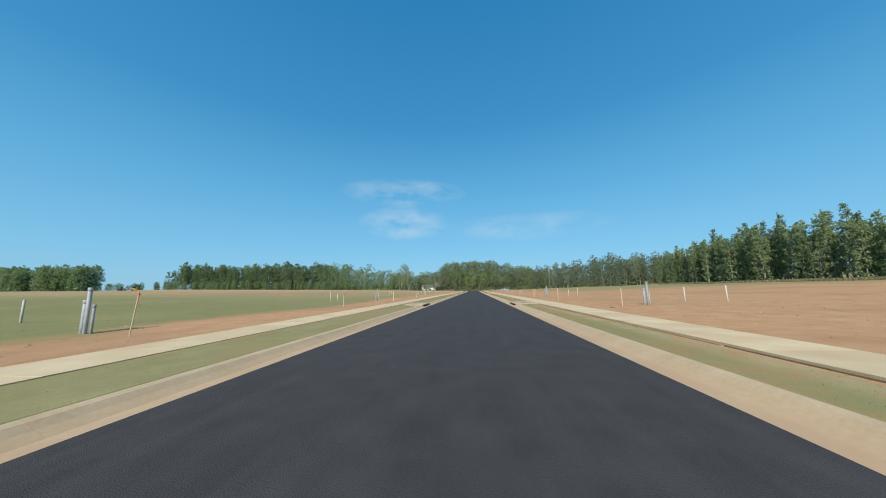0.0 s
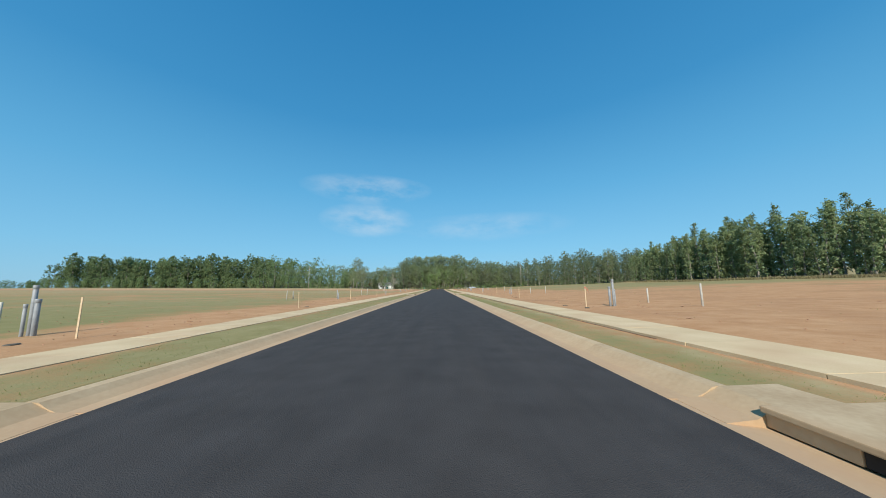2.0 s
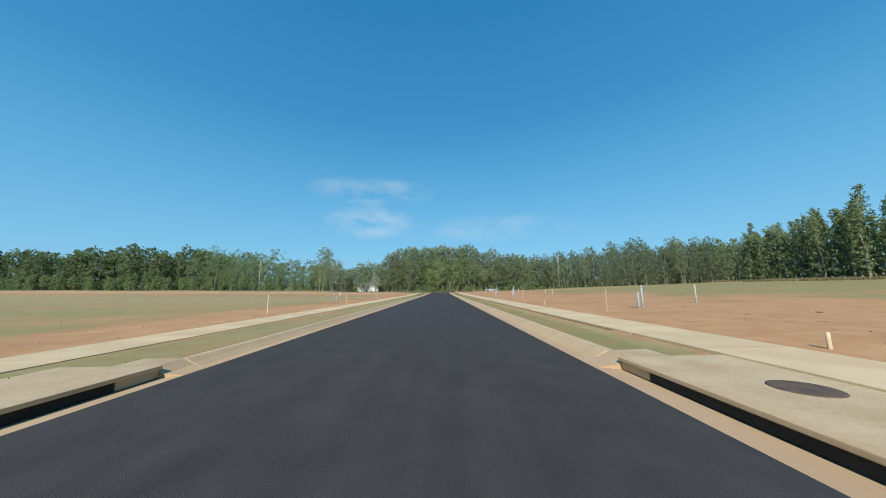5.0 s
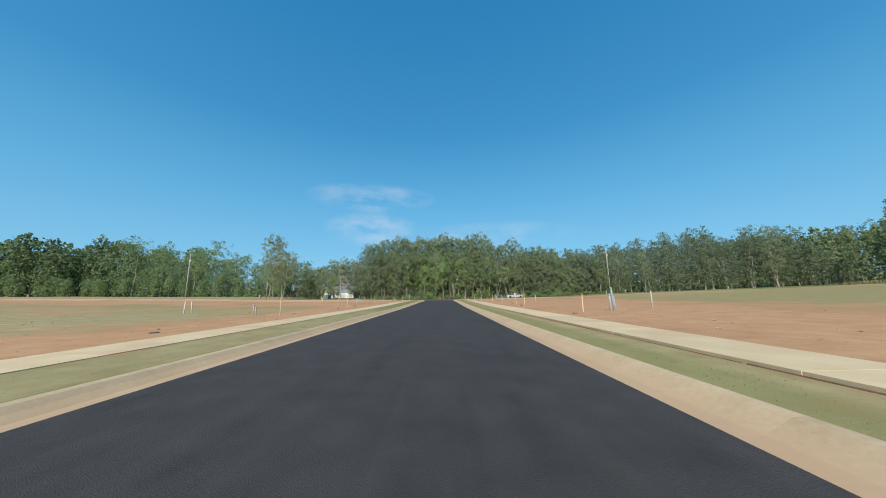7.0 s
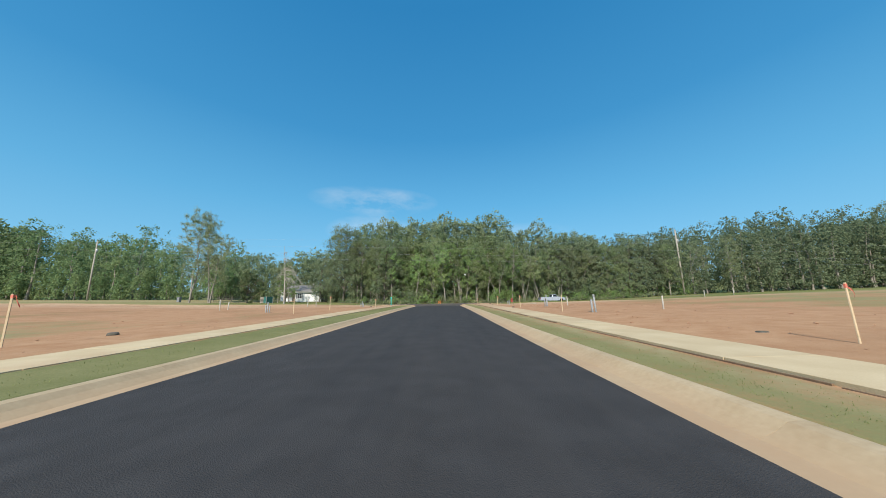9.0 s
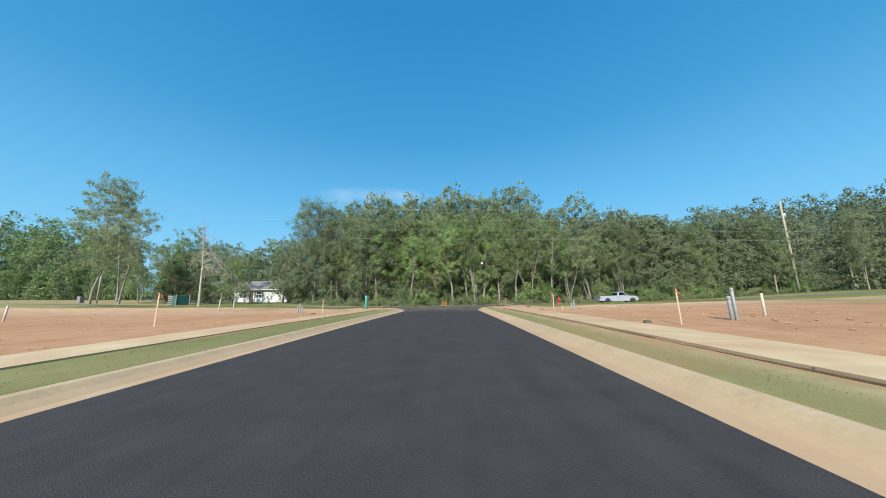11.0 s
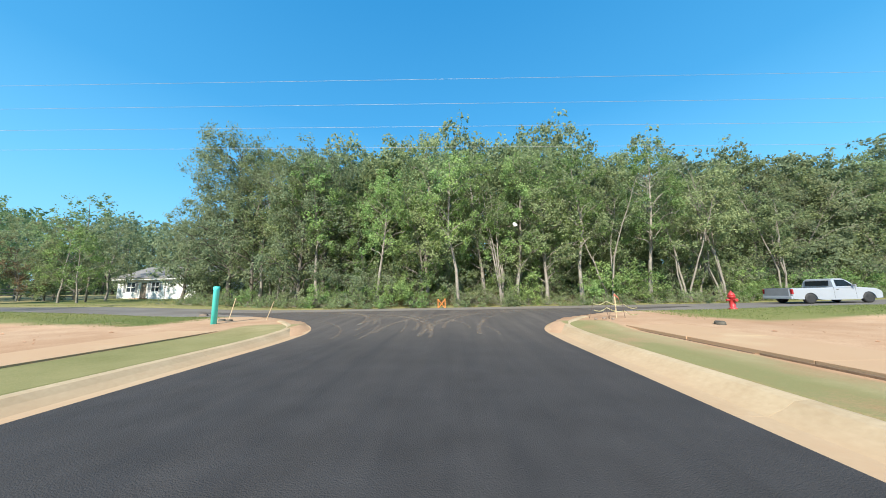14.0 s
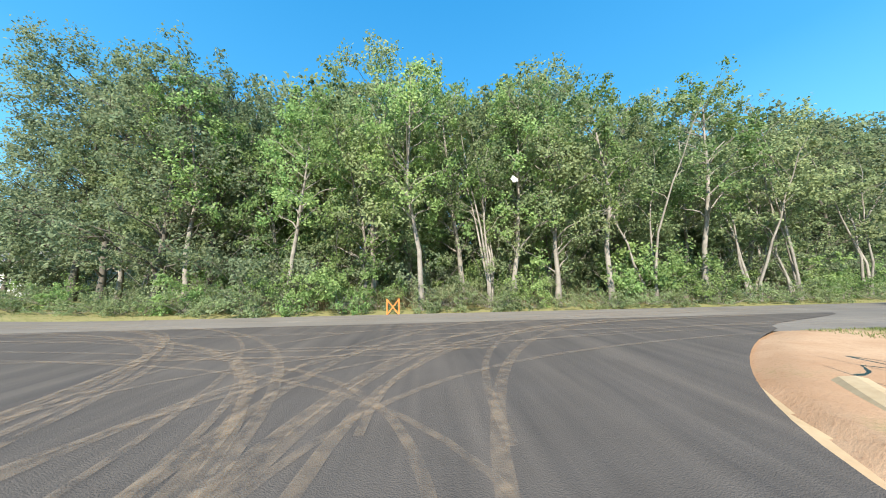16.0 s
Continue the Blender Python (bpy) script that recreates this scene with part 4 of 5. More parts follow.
for side, nm in ((1, "kerb_right"), (-1, "kerb_left")):
    sp = []
    for y in np.arange(-58.5, 212.5, 3.0):
        if min(abs(y - k) for k in INLETS) > 2.5:
            sp.append((0, float(y), float(rise(y)), 0 if side > 0 else 180, 1))
    ob = row_of(nm, "dusty rolled concrete kerb along a new street", me, sp, piece="kerb_piece", mat=M_KERB)
    # the kerb bends round into the junction and ends there
    yy = np.concatenate([np.linspace(211.0, 213.2, 4), np.linspace(213.5, 215.7, 10)])
    lines = []
    for y in yy:
        w = float(flare(y))
        g = float(street(w, y)) + 0.2
        lines.append([(side * (w + px - ROAD_HALF), y + 0.35 * (px - ROAD_HALF) * -float(smoothstep(213, 215.7, y)), g + pz) for px, pz in KERB])
    bm = bmesh.new()
    vs = [[bm.verts.new(p) for p in q] for q in lines]
    for p, q in zip(vs, vs[1:]):
        for k in range(len(KERB)):
            bm.faces.new((p[k], p[(k + 1) % len(KERB)], q[(k + 1) % len(KERB)], q[k]))
    bm.faces.new(vs[0])
    bm.faces.new(vs[-1][::-1])
    bmesh.ops.recalc_face_normals(bm, faces=bm.faces)
    part("kerb_bend", bm, M_KERB, ob, "curved concrete kerb end")


def slab_mesh():
    bm = box(bmesh.new(), (0, 0, -0.06), (WALK_OUT - WALK_IN, 2.39, 0.12), 0.004)
    me = bpy.data.meshes.new("slab")
    bm.to_mesh(me)
    bm.free()
    return me


me = slab_mesh()
srng = random.Random(3)
for side, nm in ((1, "sidewalk_right"), (-1, "sidewalk_left")):
    mid = side * ((WALK_IN + WALK_OUT) / 2 + (0.35 if side < 0 else 0))
    sp = [(mid + srng.uniform(-0.01, 0.01), float(y), height(mid, y) + (0.055 if side > 0 else 0.03) + srng.uniform(-0.002, 0.002), 0, 1) for y in np.arange(-40, 214.2, 2.4)]
    row_of(nm, "pale dusty concrete sidewalk slabs", me, sp, mat=M_CONCRETE)

    # strips added to draw the dark, shadowed gap along the fresh slabs' inner edge
    trim = tagged(new("form_board_right" if side > 0 else "form_board_left"), "dark brown strips standing for a shadowed gap along a sidewalk", "trim", kind="structure")
    bm = box(bmesh.new(), (0, 0, 0), (0.035, 4.7, 0.14), 0.003)
    bme = bpy.data.meshes.new("board")
    bm.to_mesh(bme)
    bm.free()
    for y in np.arange(-38.0, 213.0, 4.8):
        if min(abs(y - k) for k in INLETS) < 5 or (side < 0 and (y < 172 or srng.random() < 0.5)):
            continue
        xx = mid - side * ((WALK_OUT - WALK_IN) / 2 + 0.035)
        o = part("board", bme, M_GAP_STRIP, trim)
        o.matrix_basis = pose(xx + srng.uniform(-0.008, 0.008), float(y), height(mid, y) - (0.055 if side > 0 else 0.08) + srng.uniform(-0.025, 0.0), 0, srng.uniform(-4, 4), srng.uniform(-0.15, 0.15))


def kerb_inlet(side, y):
    """A concrete kerb inlet and the pad round it; a dark box paints the wide throat's shade."""
    z = float(rise(y))
    ob = thing("kerb_inlet", "concrete storm drain inlet with a dark throat", "drain", pose(0, y, z, 0, 0, 0 if side > 0 else 180), "storm drain inlets")
    bm = bmesh.new()
    box(bm, (5.27, 0, -0.085), (1.98, 4.6, 0.07), 0.015)
    part("lid", bm, M_KERB, ob)
    for s in (-1, 1):
        part("wing", prism(bmesh.new(), [(3.9, -0.23), (4.25, -0.2), (4.5, -0.075), (5.3, -0.065), (5.3, -0.4), (3.9, -0.4)], s * 2.65 - 0.35, s * 2.65 + 0.35), M_KERB, ob)
    # solid box, coloured like the shade inside the opening
    part("throat", box(bmesh.new(), (4.6, 0, -0.2), (0.5, 3.1, 0.14)), M_DARK, ob, "near-black box for the shaded opening")
    for s in (-1, 1):
        part("throat_end", box(bmesh.new(), (4.6, s * 1.93, -0.2), (0.52, 0.74, 0.15), 0.01), M_KERB, ob)
    part("gutter", prism(bmesh.new(), [(3.73, -0.213), (4.35, -0.29), (4.35, -0.4), (3.73, -0.4)], -2.98, 2.98), M_KERB, ob)
    part("manhole_cover", lathe(bmesh.new(), [(0.34, -0.07), (0.34, -0.044), (0.31, -0.038)], 20, (5.5, 0.4, 0)), M_RUST, ob, "round iron cover")
    return ob


for y in INLETS:
    for side in (1, -1):
        kerb_inlet(side, y)


# ---- survey stakes, pipe stubs and posts on the lots ----
def stake(x, y, tall, flag, lean=(0, 0), label="thin wooden survey stake on a clay lot", wide=0.05):
    ob = thing("survey_stake", label, "stake", pose(x, y, height(x, y), lean[0], lean[1], 20 * math.sin(x + y)), "survey stakes")
    part("lath", box(bmesh.new(), (0, 0, tall / 2 - 0.1), (wide, 0.022, tall + 0.2), 0.004), M_LATH, ob)
    if flag:
        bm = bmesh.new()
        n = 6
        top = [bm.verts.new((0.02 + 0.036 * k, 0.03 * math.sin(k * 1.3), tall - 0.03 - 0.012 * k * k)) for k in range(n)]
        low = [bm.verts.new((0.02 + 0.036 * k, 0.03 * math.sin(k * 1.3 + 0.3), tall - 0.085 - 0.013 * k * k)) for k in range(n)]
        for k in range(n - 1):
            bm.faces.new((top[k], top[k + 1], low[k + 1], low[k]))
        bmesh.ops.solidify(bm, geom=bm.faces[:], thickness=0.004)
        box(bm, (0, 0, tall - 0.07), (wide + 0.01, 0.035, 0.09), 0.004)
        part("flagging_tape", bm, M_TAPE, ob, "faded red tape")
    return ob


for x, y, h, f, ln in (
    (-10.87, 25.2, 1.15, 1, (0, 0)), (-9.95, 38.0, 1.2, 0, (0, 1)), (-9.43, 50.8, 1.15, 0, (1, -1)), (-10.6, 67.4, 1.2, 0, (0, 0)), (-10.1, 81.2, 1.25, 1, (0, 1)), (-10.4, 97.0, 1.15, 0, (0, 0)),
    (-9.5, 107.5, 1.15, 0, (1, 1)), (-9.4, 122.0, 1.15, 1, (0, 0)), (-9.27, 136.4, 1.2, 1, (0, -1)), (-11.0, 154.0, 1.35, 1, (0, 0)), (-11.3, 166.9, 1.42, 1, (0, 1)), (-11.35, 170.5, 1.48, 1, (0, 0)),
    (-11.6, 187.2, 1.2, 0, (0, 0)), (-8.9, 205.2, 1.15, 1, (0, 1)),
    (10.4, 21.1, 1.2, 0, (0, 0)), (9.5, 33.0, 1.3, 1, (0, 0)), (9.7, 46.9, 1.2, 1, (0, 0)), (9.6, 61.5, 1.15, 0, (1, 0)), (10.07, 76.3, 1.3, 0, (0, 0)), (9.65, 89.4, 1.15, 0, (0, 0)),
    (9.5, 105.0, 1.15, 0, (0, 1)), (9.4, 120.5, 1.15, 0, (0, 0)), (9.3, 135.6, 1.15, 0, (0, -1)), (10.1, 151.3, 1.15, 1, (0, 0)), (10.1, 165.1, 1.33, 1, (0, 0)), (10.0, 168.5, 1.32, 1, (0, -1)),
    (9.6, 183.5, 1.15, 0, (0, 0)), (8.95, 192.8, 1.2, 1, (0, -2)), (-11.4, 194.6, 1.45, 1, (0, 1)), (8.75, 204.9, 1.25, 1, (0, 0)),
):
    stake(x, y, h, f, ln, "wooden survey stake with faded red tape on a clay lot" if f else "thin wooden survey stake on a clay lot")
stake(-10.45, 8.6, 1.45, 1, (0, 13), "leaning wooden survey stake with red tape beside the sidewalk")
stake(-9.1, 216.75, 1.0, 0, (6, 17), "leaning thin stake in sandy ground at the junction", 0.026)
stake(-7.1, 216.3, 0.85, 0, (8, 19), "leaning thin stake in sandy ground at the junction", 0.026)


def pipe(bm, x, y, tall, r, lean):
    rod(bm, (x, y, -0.2), (x + lean * tall, y, tall), r, r, 14, 0.008)
    rod(bm, (x + lean * (tall - 0.12), y, tall - 0.12), (x + lean * (tall + 0.01), y, tall + 0.012), r * 1.16, r * 1.16, 14, 0.008)
    return bm


def pipe_stub(x, y, turn, lean=0.0, third=False, tall=1.6):
    ob = thing("pipe_stub", "grey plastic utility pipes standing on a clay lot", "pipe", pose(x, y, height(x, y), 0, 0, turn), "utility pipe stubs")
    part("pipe", pipe(bmesh.new(), 0, 0, tall, 0.03 + 0.02 * tall, lean), M_PVC, ob)
    part("pipe", pipe(bmesh.new(), -0.2, 0.05, tall * 0.72, 0.036 + 0.02 * tall, lean * 0.5), M_PVC, ob)
    if third:
        part("pipe", pipe(bmesh.new(), 0.14, 0.08, tall * 0.62, 0.045, lean), M_PVC, ob)
    return ob


for x, y, turn, ln, th, tall in (
    (-13.3, 9.4, 0, 0.0, True, 1.6), (-12.4, 38.8, 180, 0.0, True, 1.6), (-12.55, 68.1, 180, 0.0, False, 1.2), (-10.7, 93.6, 0, 0.02, False, 0.9), (-11.6, 124.5, 180, 0.0, False, 1.1), (-13.6, 155.0, 180, 0.0, False, 0.8), (-15.7, 190.4, 0, 0.0, True, 0.95), (-10.9, 205.6, 0, 0.03, True, 0.8),
    (12.16, 21.3, 0, 0.0, True, 1.6), (11.7, 47.4, 0, 0.01, True, 1.6), (12.3, 76.0, 0, -0.02, False, 1.12), (12.4, 106.5, 0, 0.0, False, 1.3), (12.63, 137.8, 0, 0.0, True, 1.6), (12.65, 152.2, 0, -0.07, True, 1.55), (10.9, 181.3, 0, -0.07, False, 1.15), (12.2, 194.3, 20, -0.04, True, 1.2), (10.65, 205.8, 0, -0.06, False, 0.66),
):
    pipe_stub(x, y, turn, ln, th, tall)


def marker_post(x, y, tall, lean):
    ob = thing("marker_post", "weathered pale round post on an open lot", "post", pose(x, y, height(x, y), lean, -lean, 0), "marker posts")
    part("post", rod(bmesh.new(), (0, 0, -0.2), (0, 0, tall), 0.055, 0.052, 12, 0.01), M_POST, ob)


for k, (x, y) in enumerate(((-23.7, 13.7), (-20.0, 41.0), (-20.2, 43.5), (-19.6, 69.0), (-19.3, 70.2), (-17.0, 97.5), (-16.1, 99.0), (-23.1, 159.8), (-23.9, 161.6), (-25.8, 197.7), (-26.5, 200.0), (17.9, 26.6), (19.8, 24.9), (15.8, 50.1), (15.7, 45.6), (18.7, 78.5), (16.4, 79.3), (18.9, 110.5), (19.3, 138.9), (19.4, 142.4), (18.2, 156.4), (17.2, 184.0), (46.0, 213.5), (52.0, 214.5), (15.2, 196.2), (-20.9, 209.9), (-19.6, 210.1))):
    marker_post(x, y, 1.15 + 0.18 * math.sin(k * 2.3), 2.5 * math.sin(k * 1.7))


def meter_box(x, y, turn, squash):
    ob = thing("meter_box", "low dusty dark plastic meter box on bare clay", "meter box", pose(x, y, height(x, y), 3 * math.sin(x), 0, turn) @ Matrix.Diagonal((0.6, 0.45, squash * 0.45, 1)), "meter boxes")
    part("body", lathe(bmesh.new(), [(0.30, -0.08), (0.27, 0.12), (0.25, 0.14)], 18), M_BOX, ob)
    part("lid", lathe(bmesh.new(), [(0.23, 0.142), (0.23, 0.165), (0.2, 0.172)], 18), M_BOX, ob)


for k, (x, y) in enumerate(((9.05, 75.4), (9.9, 64.1), (9.2, 45.8), (9.05, 48.4), (9.3, 20.0), (-10.6, 66.6), (-10.5, 68.9), (-11.0, 166.1), (9.5, 164.1), (10.05, 170.5), (-11.2, 173.2), (-9.7, 143.1), (-10.6, 155.3), (-8.9, 216.1), (-9.4, 204.6), (8.2, 206.2), (-10.4, 37.0), (9.0, 150.0), (-9.6, 52.5), (8.45, 193.8), (8.9, 213.0), (-8.52, 216.02))):
    meter_box(x, y, 40 * k, (0.7 + 0.3 * (k % 3) / 2) * (1.35 if y > 160 else 0.6))

# ---- at the junction ----
ob = thing("marker_pipe", "tall turquoise plastic marker pipe beside the sidewalk", "pipe", pose(-8.35, 215.0, height(-8.35, 215.0)))
bm = lathe(bmesh.new(), [(0.1, -0.2), (0.1, 1.3), (0.112, 1.31), (0.112, 1.42), (0.097, 1.44)], 24)
part("pipe", bm, M_TEAL, ob)


def fire_hydrant(x, y):
    ob = thing("fire_hydrant", "red fire hydrant on a mound of clay", "hydrant", pose(x, y, height(x, y)))
    part("barrel", lathe(bmesh.new(), [(0.16, -0.1), (0.16, 0.05), (0.11, 0.07), (0.105, 0.52), (0.15, 0.53), (0.15, 0.58)], 18), M_HYDRANT, ob)
    part("bonnet", lathe(bmesh.new(), [(0.14, 0.582), (0.125, 0.68), (0.075, 0.75), (0.035, 0.77), (0.035, 0.83), (0.02, 0.84)], 18), M_HYDRANT, ob)
    for d, r in (((1, 0), 0.05), ((-1, 0), 0.05), ((0, -1), 0.075)):
        bm = bmesh.new()
        a, b = Vector((d[0] * 0.08, d[1] * 0.08, 0.42)), Vector((d[0] * 0.2, d[1] * 0.2, 0.42))
        rod(bm, a, b, r * 0.8, r * 0.8, 12)
        rod(bm, b, b + Vector((d[0] * 0.05, d[1] * 0.05, 0)), r, r * 0.9, 8)
        part("outlet_cap", bm, M_HYDRANT, ob)
    bm = bmesh.new()
    for k in range(8):
        box(bm, (0.14 * math.cos(k * 0.785), 0.14 * math.sin(k * 0.785), 0.065), (0.03, 0.03, 0.03))
    part("bolt_ring", bm, M_STEEL, ob)


fire_hydrant(13.75, 217.9)

# stakes strung with caution tape where the corner is still being built
for x, y, h, lx, ly, f in ((5.9, 214.9, 0.95, 3, 17, 0), (6.75, 215.2, 0.9, -6, -4, 0), (7.25, 215.0, 0.7, 4, -8, 0), (6.55, 214.75, 0.6, 10, 6, 0)):
    ob = thing("steel_pin", "thin rusty form pin stuck in sandy ground", "steel pin", pose(x, y, height(x, y), lx, ly, 0), "form pins")
    part("rod", rod(bmesh.new(), (0, 0, -0.15), (0, 0, h), 0.0065, 0.0065, 8), M_RUST, ob)
stake(7.05, 215.2, 0.9, 1, (0, 0), "wooden stake with bright red tape at the junction corner", 0.036)
tape = thing("caution_tape", "slack pale yellow tape strung between form pins", "tape")
ends = [Vector((6.1, 214.9, height(6, 215) + 0.55)), Vector((6.7, 215.15, height(6, 215) + 0.62)), Vector((7.25, 215.0, height(7, 215) + 0.5)), Vector((7.9, 215.3, height(7, 215) + 0.35))]
for a, b in zip(ends, ends[1:]):
    for dz in (0.0, -0.24):
        bm = bmesh.new()
        pts = [a.lerp(b, k / 6) + Vector((0, 0, dz - 0.08 * math.sin(math.pi * k / 6))) for k in range(7)]
        up = [bm.verts.new(p + Vector((0, 0.01 * math.sin(i * 2), 0.018))) for i, p in enumerate(pts)]
        dn = [bm.verts.new(p - Vector((0, 0.01 * math.sin(i * 2), 0.018))) for i, p in enumerate(pts)]
        for k in range(6):
            bm.faces.new((up[k], up[k + 1], dn[k + 1], dn[k]))
        bmesh.ops.solidify(bm, geom=bm.faces[:], thickness=0.003)
        part("strip", bm, M_CAUTION, tape)
rk = random.Random(8)
for x, y, s in ((6.0, 214.6, 0.06), (6.35, 214.7, 0.08), (6.6, 214.6, 0.06), (-12.5, 219.3, 0.25), (11.4, 206.6, 0.07)):
    bm = bmesh.new()
    bmesh.ops.create_icosphere(bm, subdivisions=2, radius=s)
    for v in bm.verts:
        v.co *= rk.uniform(0.8, 1.15)
        v.co.z *= 0.7
    tagged(part("rubble_stone", bm, M_STONE), "lump of broken concrete on sandy ground", "stone", "rubble stones").matrix_basis = pose(x, y, height(x, y) + s * 0.35, 0, 0, 50 * x)

ob = thing("barricade", "small crossed orange board marker by the wood", "barricade", pose(0.05, 225.3, height(0.05, 225.3)) @ Matrix.Scale(0.85, 4))
part("upright", box(bmesh.new(), (-0.3, 0, 0.4), (0.06, 0.03, 0.86), 0.006), M_ORANGE, ob)
part("upright", box(bmesh.new(), (0.3, 0, 0.4), (0.06, 0.03, 0.86), 0.006), M_ORANGE, ob)
for s in (1, -1):
    part("cross_board", box(bmesh.new(), (0, 0.034 * s, 0.42), (0.055, 0.022, 0.92), 0.006, Matrix.Rotation(radians(38 * s), 4, "Y")), M_ORANGE, ob)

# a length of pale pipe and a cut-off orange stub on the last lot
ob = thing("pvc_length", "long pale plastic pipe lying on clay", "pipe", pose(15.0, 208.8, height(15, 208.8) + 0.06, 0, 0, -12))
part("pipe", rod(bmesh.new(), (-0.5, 0, 0), (0.5, 0, 0), 0.04, 0.04, 14, 0.01), M_POST, ob)
for x, y in ((9.04, 204.0), (8.6, 95.5), (8.7, 112.0)):
    ob = thing("short_stub", "short tan pipe stub standing in clay", "pipe", pose(x, y, height(x, y)), "tan pipe stubs")
    part("pipe", rod(bmesh.new(), (0, 0, -0.2), (0, 0, 0.32), 0.035, 0.035, 14, 0.006), M_LATH, ob)

# the wooden bin by the road: slats towards the street, one side boarded and painted
ob = thing("wooden_bin", "low slatted wooden bin with a teal painted side by the road", "bin", pose(-32.6, 217.2, height(-32.6, 217.2), 0, 0, -20))
part("panel", box(bmesh.new(), (0.75, 0.72, 0.66), (0.05, 1.5, 1.15), 0.01), M_GREEN, ob, "teal painted boarding")
part("panel", box(bmesh.new(), (-0.75, 0.72, 0.66), (0.05, 1.5, 1.15), 0.01), M_GREEN, ob)
part("panel", box(bmesh.new(), (0.45, 0.0, 0.66), (0.62, 0.05, 1.15), 0.01), M_GREEN, ob, "teal painted boarding")
for k in range(5):
    part("slat", box(bmesh.new(), (-0.31, -0.02, 0.2 + 0.23 * k), (0.9, 0.035, 0.17), 0.005), M_FENCE, ob)
    part("slat", box(bmesh.new(), (0, 1.45, 0.2 + 0.23 * k), (1.5, 0.035, 0.17), 0.005), M_FENCE, ob)
for s in (-1, 1):
    for yy in (0.03, 1.42):
        part("post", box(bmesh.new(), (0.76 * s, yy, 0.6), (0.08, 0.08, 1.4), 0.01), M_POST, ob)


# ---- beyond the crossroad: house, yard, fence ----
def house():
    gx, gy = -36.6, 240.0
    z = height(gx, gy) - 0.05
    ob = thing("house", "low white house with a grey shingle roof", "house", pose(gx, gy, z) @ Matrix.Diagonal((0.78, 1, 1, 1)))
    L, D, H = 13.6, 8.0, 2.75
    # walls with real openings: pieces round the windows, the door and the carport door
    bm = bmesh.new()
    spans = [(-6.8, -5.4, 0, H), (-5.4, -3.8, 0, 0.9), (-5.4, -3.8, 2.2, H), (-3.8, -2.9, 0, H), (-2.9, -1.9, 2.1, H), (-1.9, -1.2, 0, H), (-1.2, 0.2, 0, 0.9), (-1.2, 0.2, 2.2, H), (0.2, 1.2, 0, H), (1.2, 5.6, 2.25, H), (5.6, 6.8, 0, H)]
    for x0, x1, z0, z1 in spans:
        box(bm, ((x0 + x1) / 2, 0, (z0 + z1) / 2), (x1 - x0, 0.2, z1 - z0))
    box(bm, (0, D, H / 2), (L, 0.2, H))
    for s in (-1, 1):
        box(bm, (s * (L / 2 - 0.1), D / 2, H / 2), (0.2, D - 0.2, H))
        v = [bm.verts.new((s * (L / 2 - 0.1), y, h)) for y, h in ((-0.1, H), (D + 0.1, H), (D / 2, H + 1.5))]
        bm.faces.new(v)
    part("wall", bm, M_WHITE, ob, "white painted siding")
    # siding boards on the front
    for x0, x1, z0, z1 in spans:
        bm = bmesh.new()
        n = max(1, int((z1 - z0) / 0.2))
        for k in range(n):
            box(bm, ((x0 + x1) / 2, -0.115, z0 + (k + 0.5) * (z1 - z0) / n), (x1 - x0 - 0.004, 0.025, (z1 - z0) / n - 0.02))
        part("siding", bm, M_WHITE, ob)
    bm = bmesh.new()
    for s, y0 in ((1, -0.6), (-1, D + 0.6)):
        a = [(-L / 2 - 0.4, y0, H - 0.12), (L / 2 + 0.4, y0, H - 0.12), (L / 2 + 0.4, D / 2, H + 1.62), (-L / 2 - 0.4, D / 2, H + 1.62)]
        f = bm.faces.new([bm.verts.new(p) for p in a])
    bmesh.ops.recalc_face_normals(bm, faces=bm.faces)
    bmesh.ops.solidify(bm, geom=bm.faces[:], thickness=0.12)
    roof = part("roof", bm, M_ROOF, ob, "grey shingles")
    bm = bmesh.new()
    for k in range(11):
        t = k / 11
        box(bm, (0, -0.6 + t * (D / 2 + 0.6), H - 0.02 + t * 1.74), (L + 0.8, 0.44, 0.03), 0.0, Matrix.Rotation(radians(19.0), 4, "X"))
    part("shingle_course", bm, M_ROOF, roof)
    part("fascia", box(bmesh.new(), (0, -0.66, H - 0.2), (L + 0.8, 0.04, 0.22), 0.005), M_WHITE, ob, "white eaves board")
    for x0, x1 in ((-5.4, -3.8), (-1.2, 0.2)):
        w = part("window", box(bmesh.new(), ((x0 + x1) / 2, 0.0, 1.55), (x1 - x0, 0.03, 1.3)), M_GLASS, ob, "dark glass")
        bm = bmesh.new()
        for xx in (x0 + 0.04, (x0 + x1) / 2, x1 - 0.04):
            box(bm, (xx, -0.05, 1.55), (0.07, 0.09, 1.3))
        for zz in (0.94, 1.55, 2.16):
            box(bm, ((x0 + x1) / 2, -0.045, zz), (x1 - x0, 0.08, 0.07))
        part("window_frame", bm, M_WHITE, w)
        for s in (-1, 1):
            part("shutter", box(bmesh.new(), ((x0 + x1) / 2 + s * ((x1 - x0) / 2 + 0.2), -0.14, 1.55), (0.34, 0.03, 1.4), 0.005), M_TAILGATE, w)
    part("door", box(bmesh.new(), (-2.4, 0.02, 1.05), (1.0, 0.05, 2.1), 0.006), M_FENCE, ob)
    g = part("garage_door", box(bmesh.new(), (3.4, 0.0, 1.12), (4.4, 0.06, 2.25), 0.006), M_WHITE, ob)
    for k in range(4):
        part("door_panel", box(bmesh.new(), (3.4, -0.045, 0.3 + 0.55 * k), (4.3, 0.03, 0.5), 0.01), M_WHITE, g)
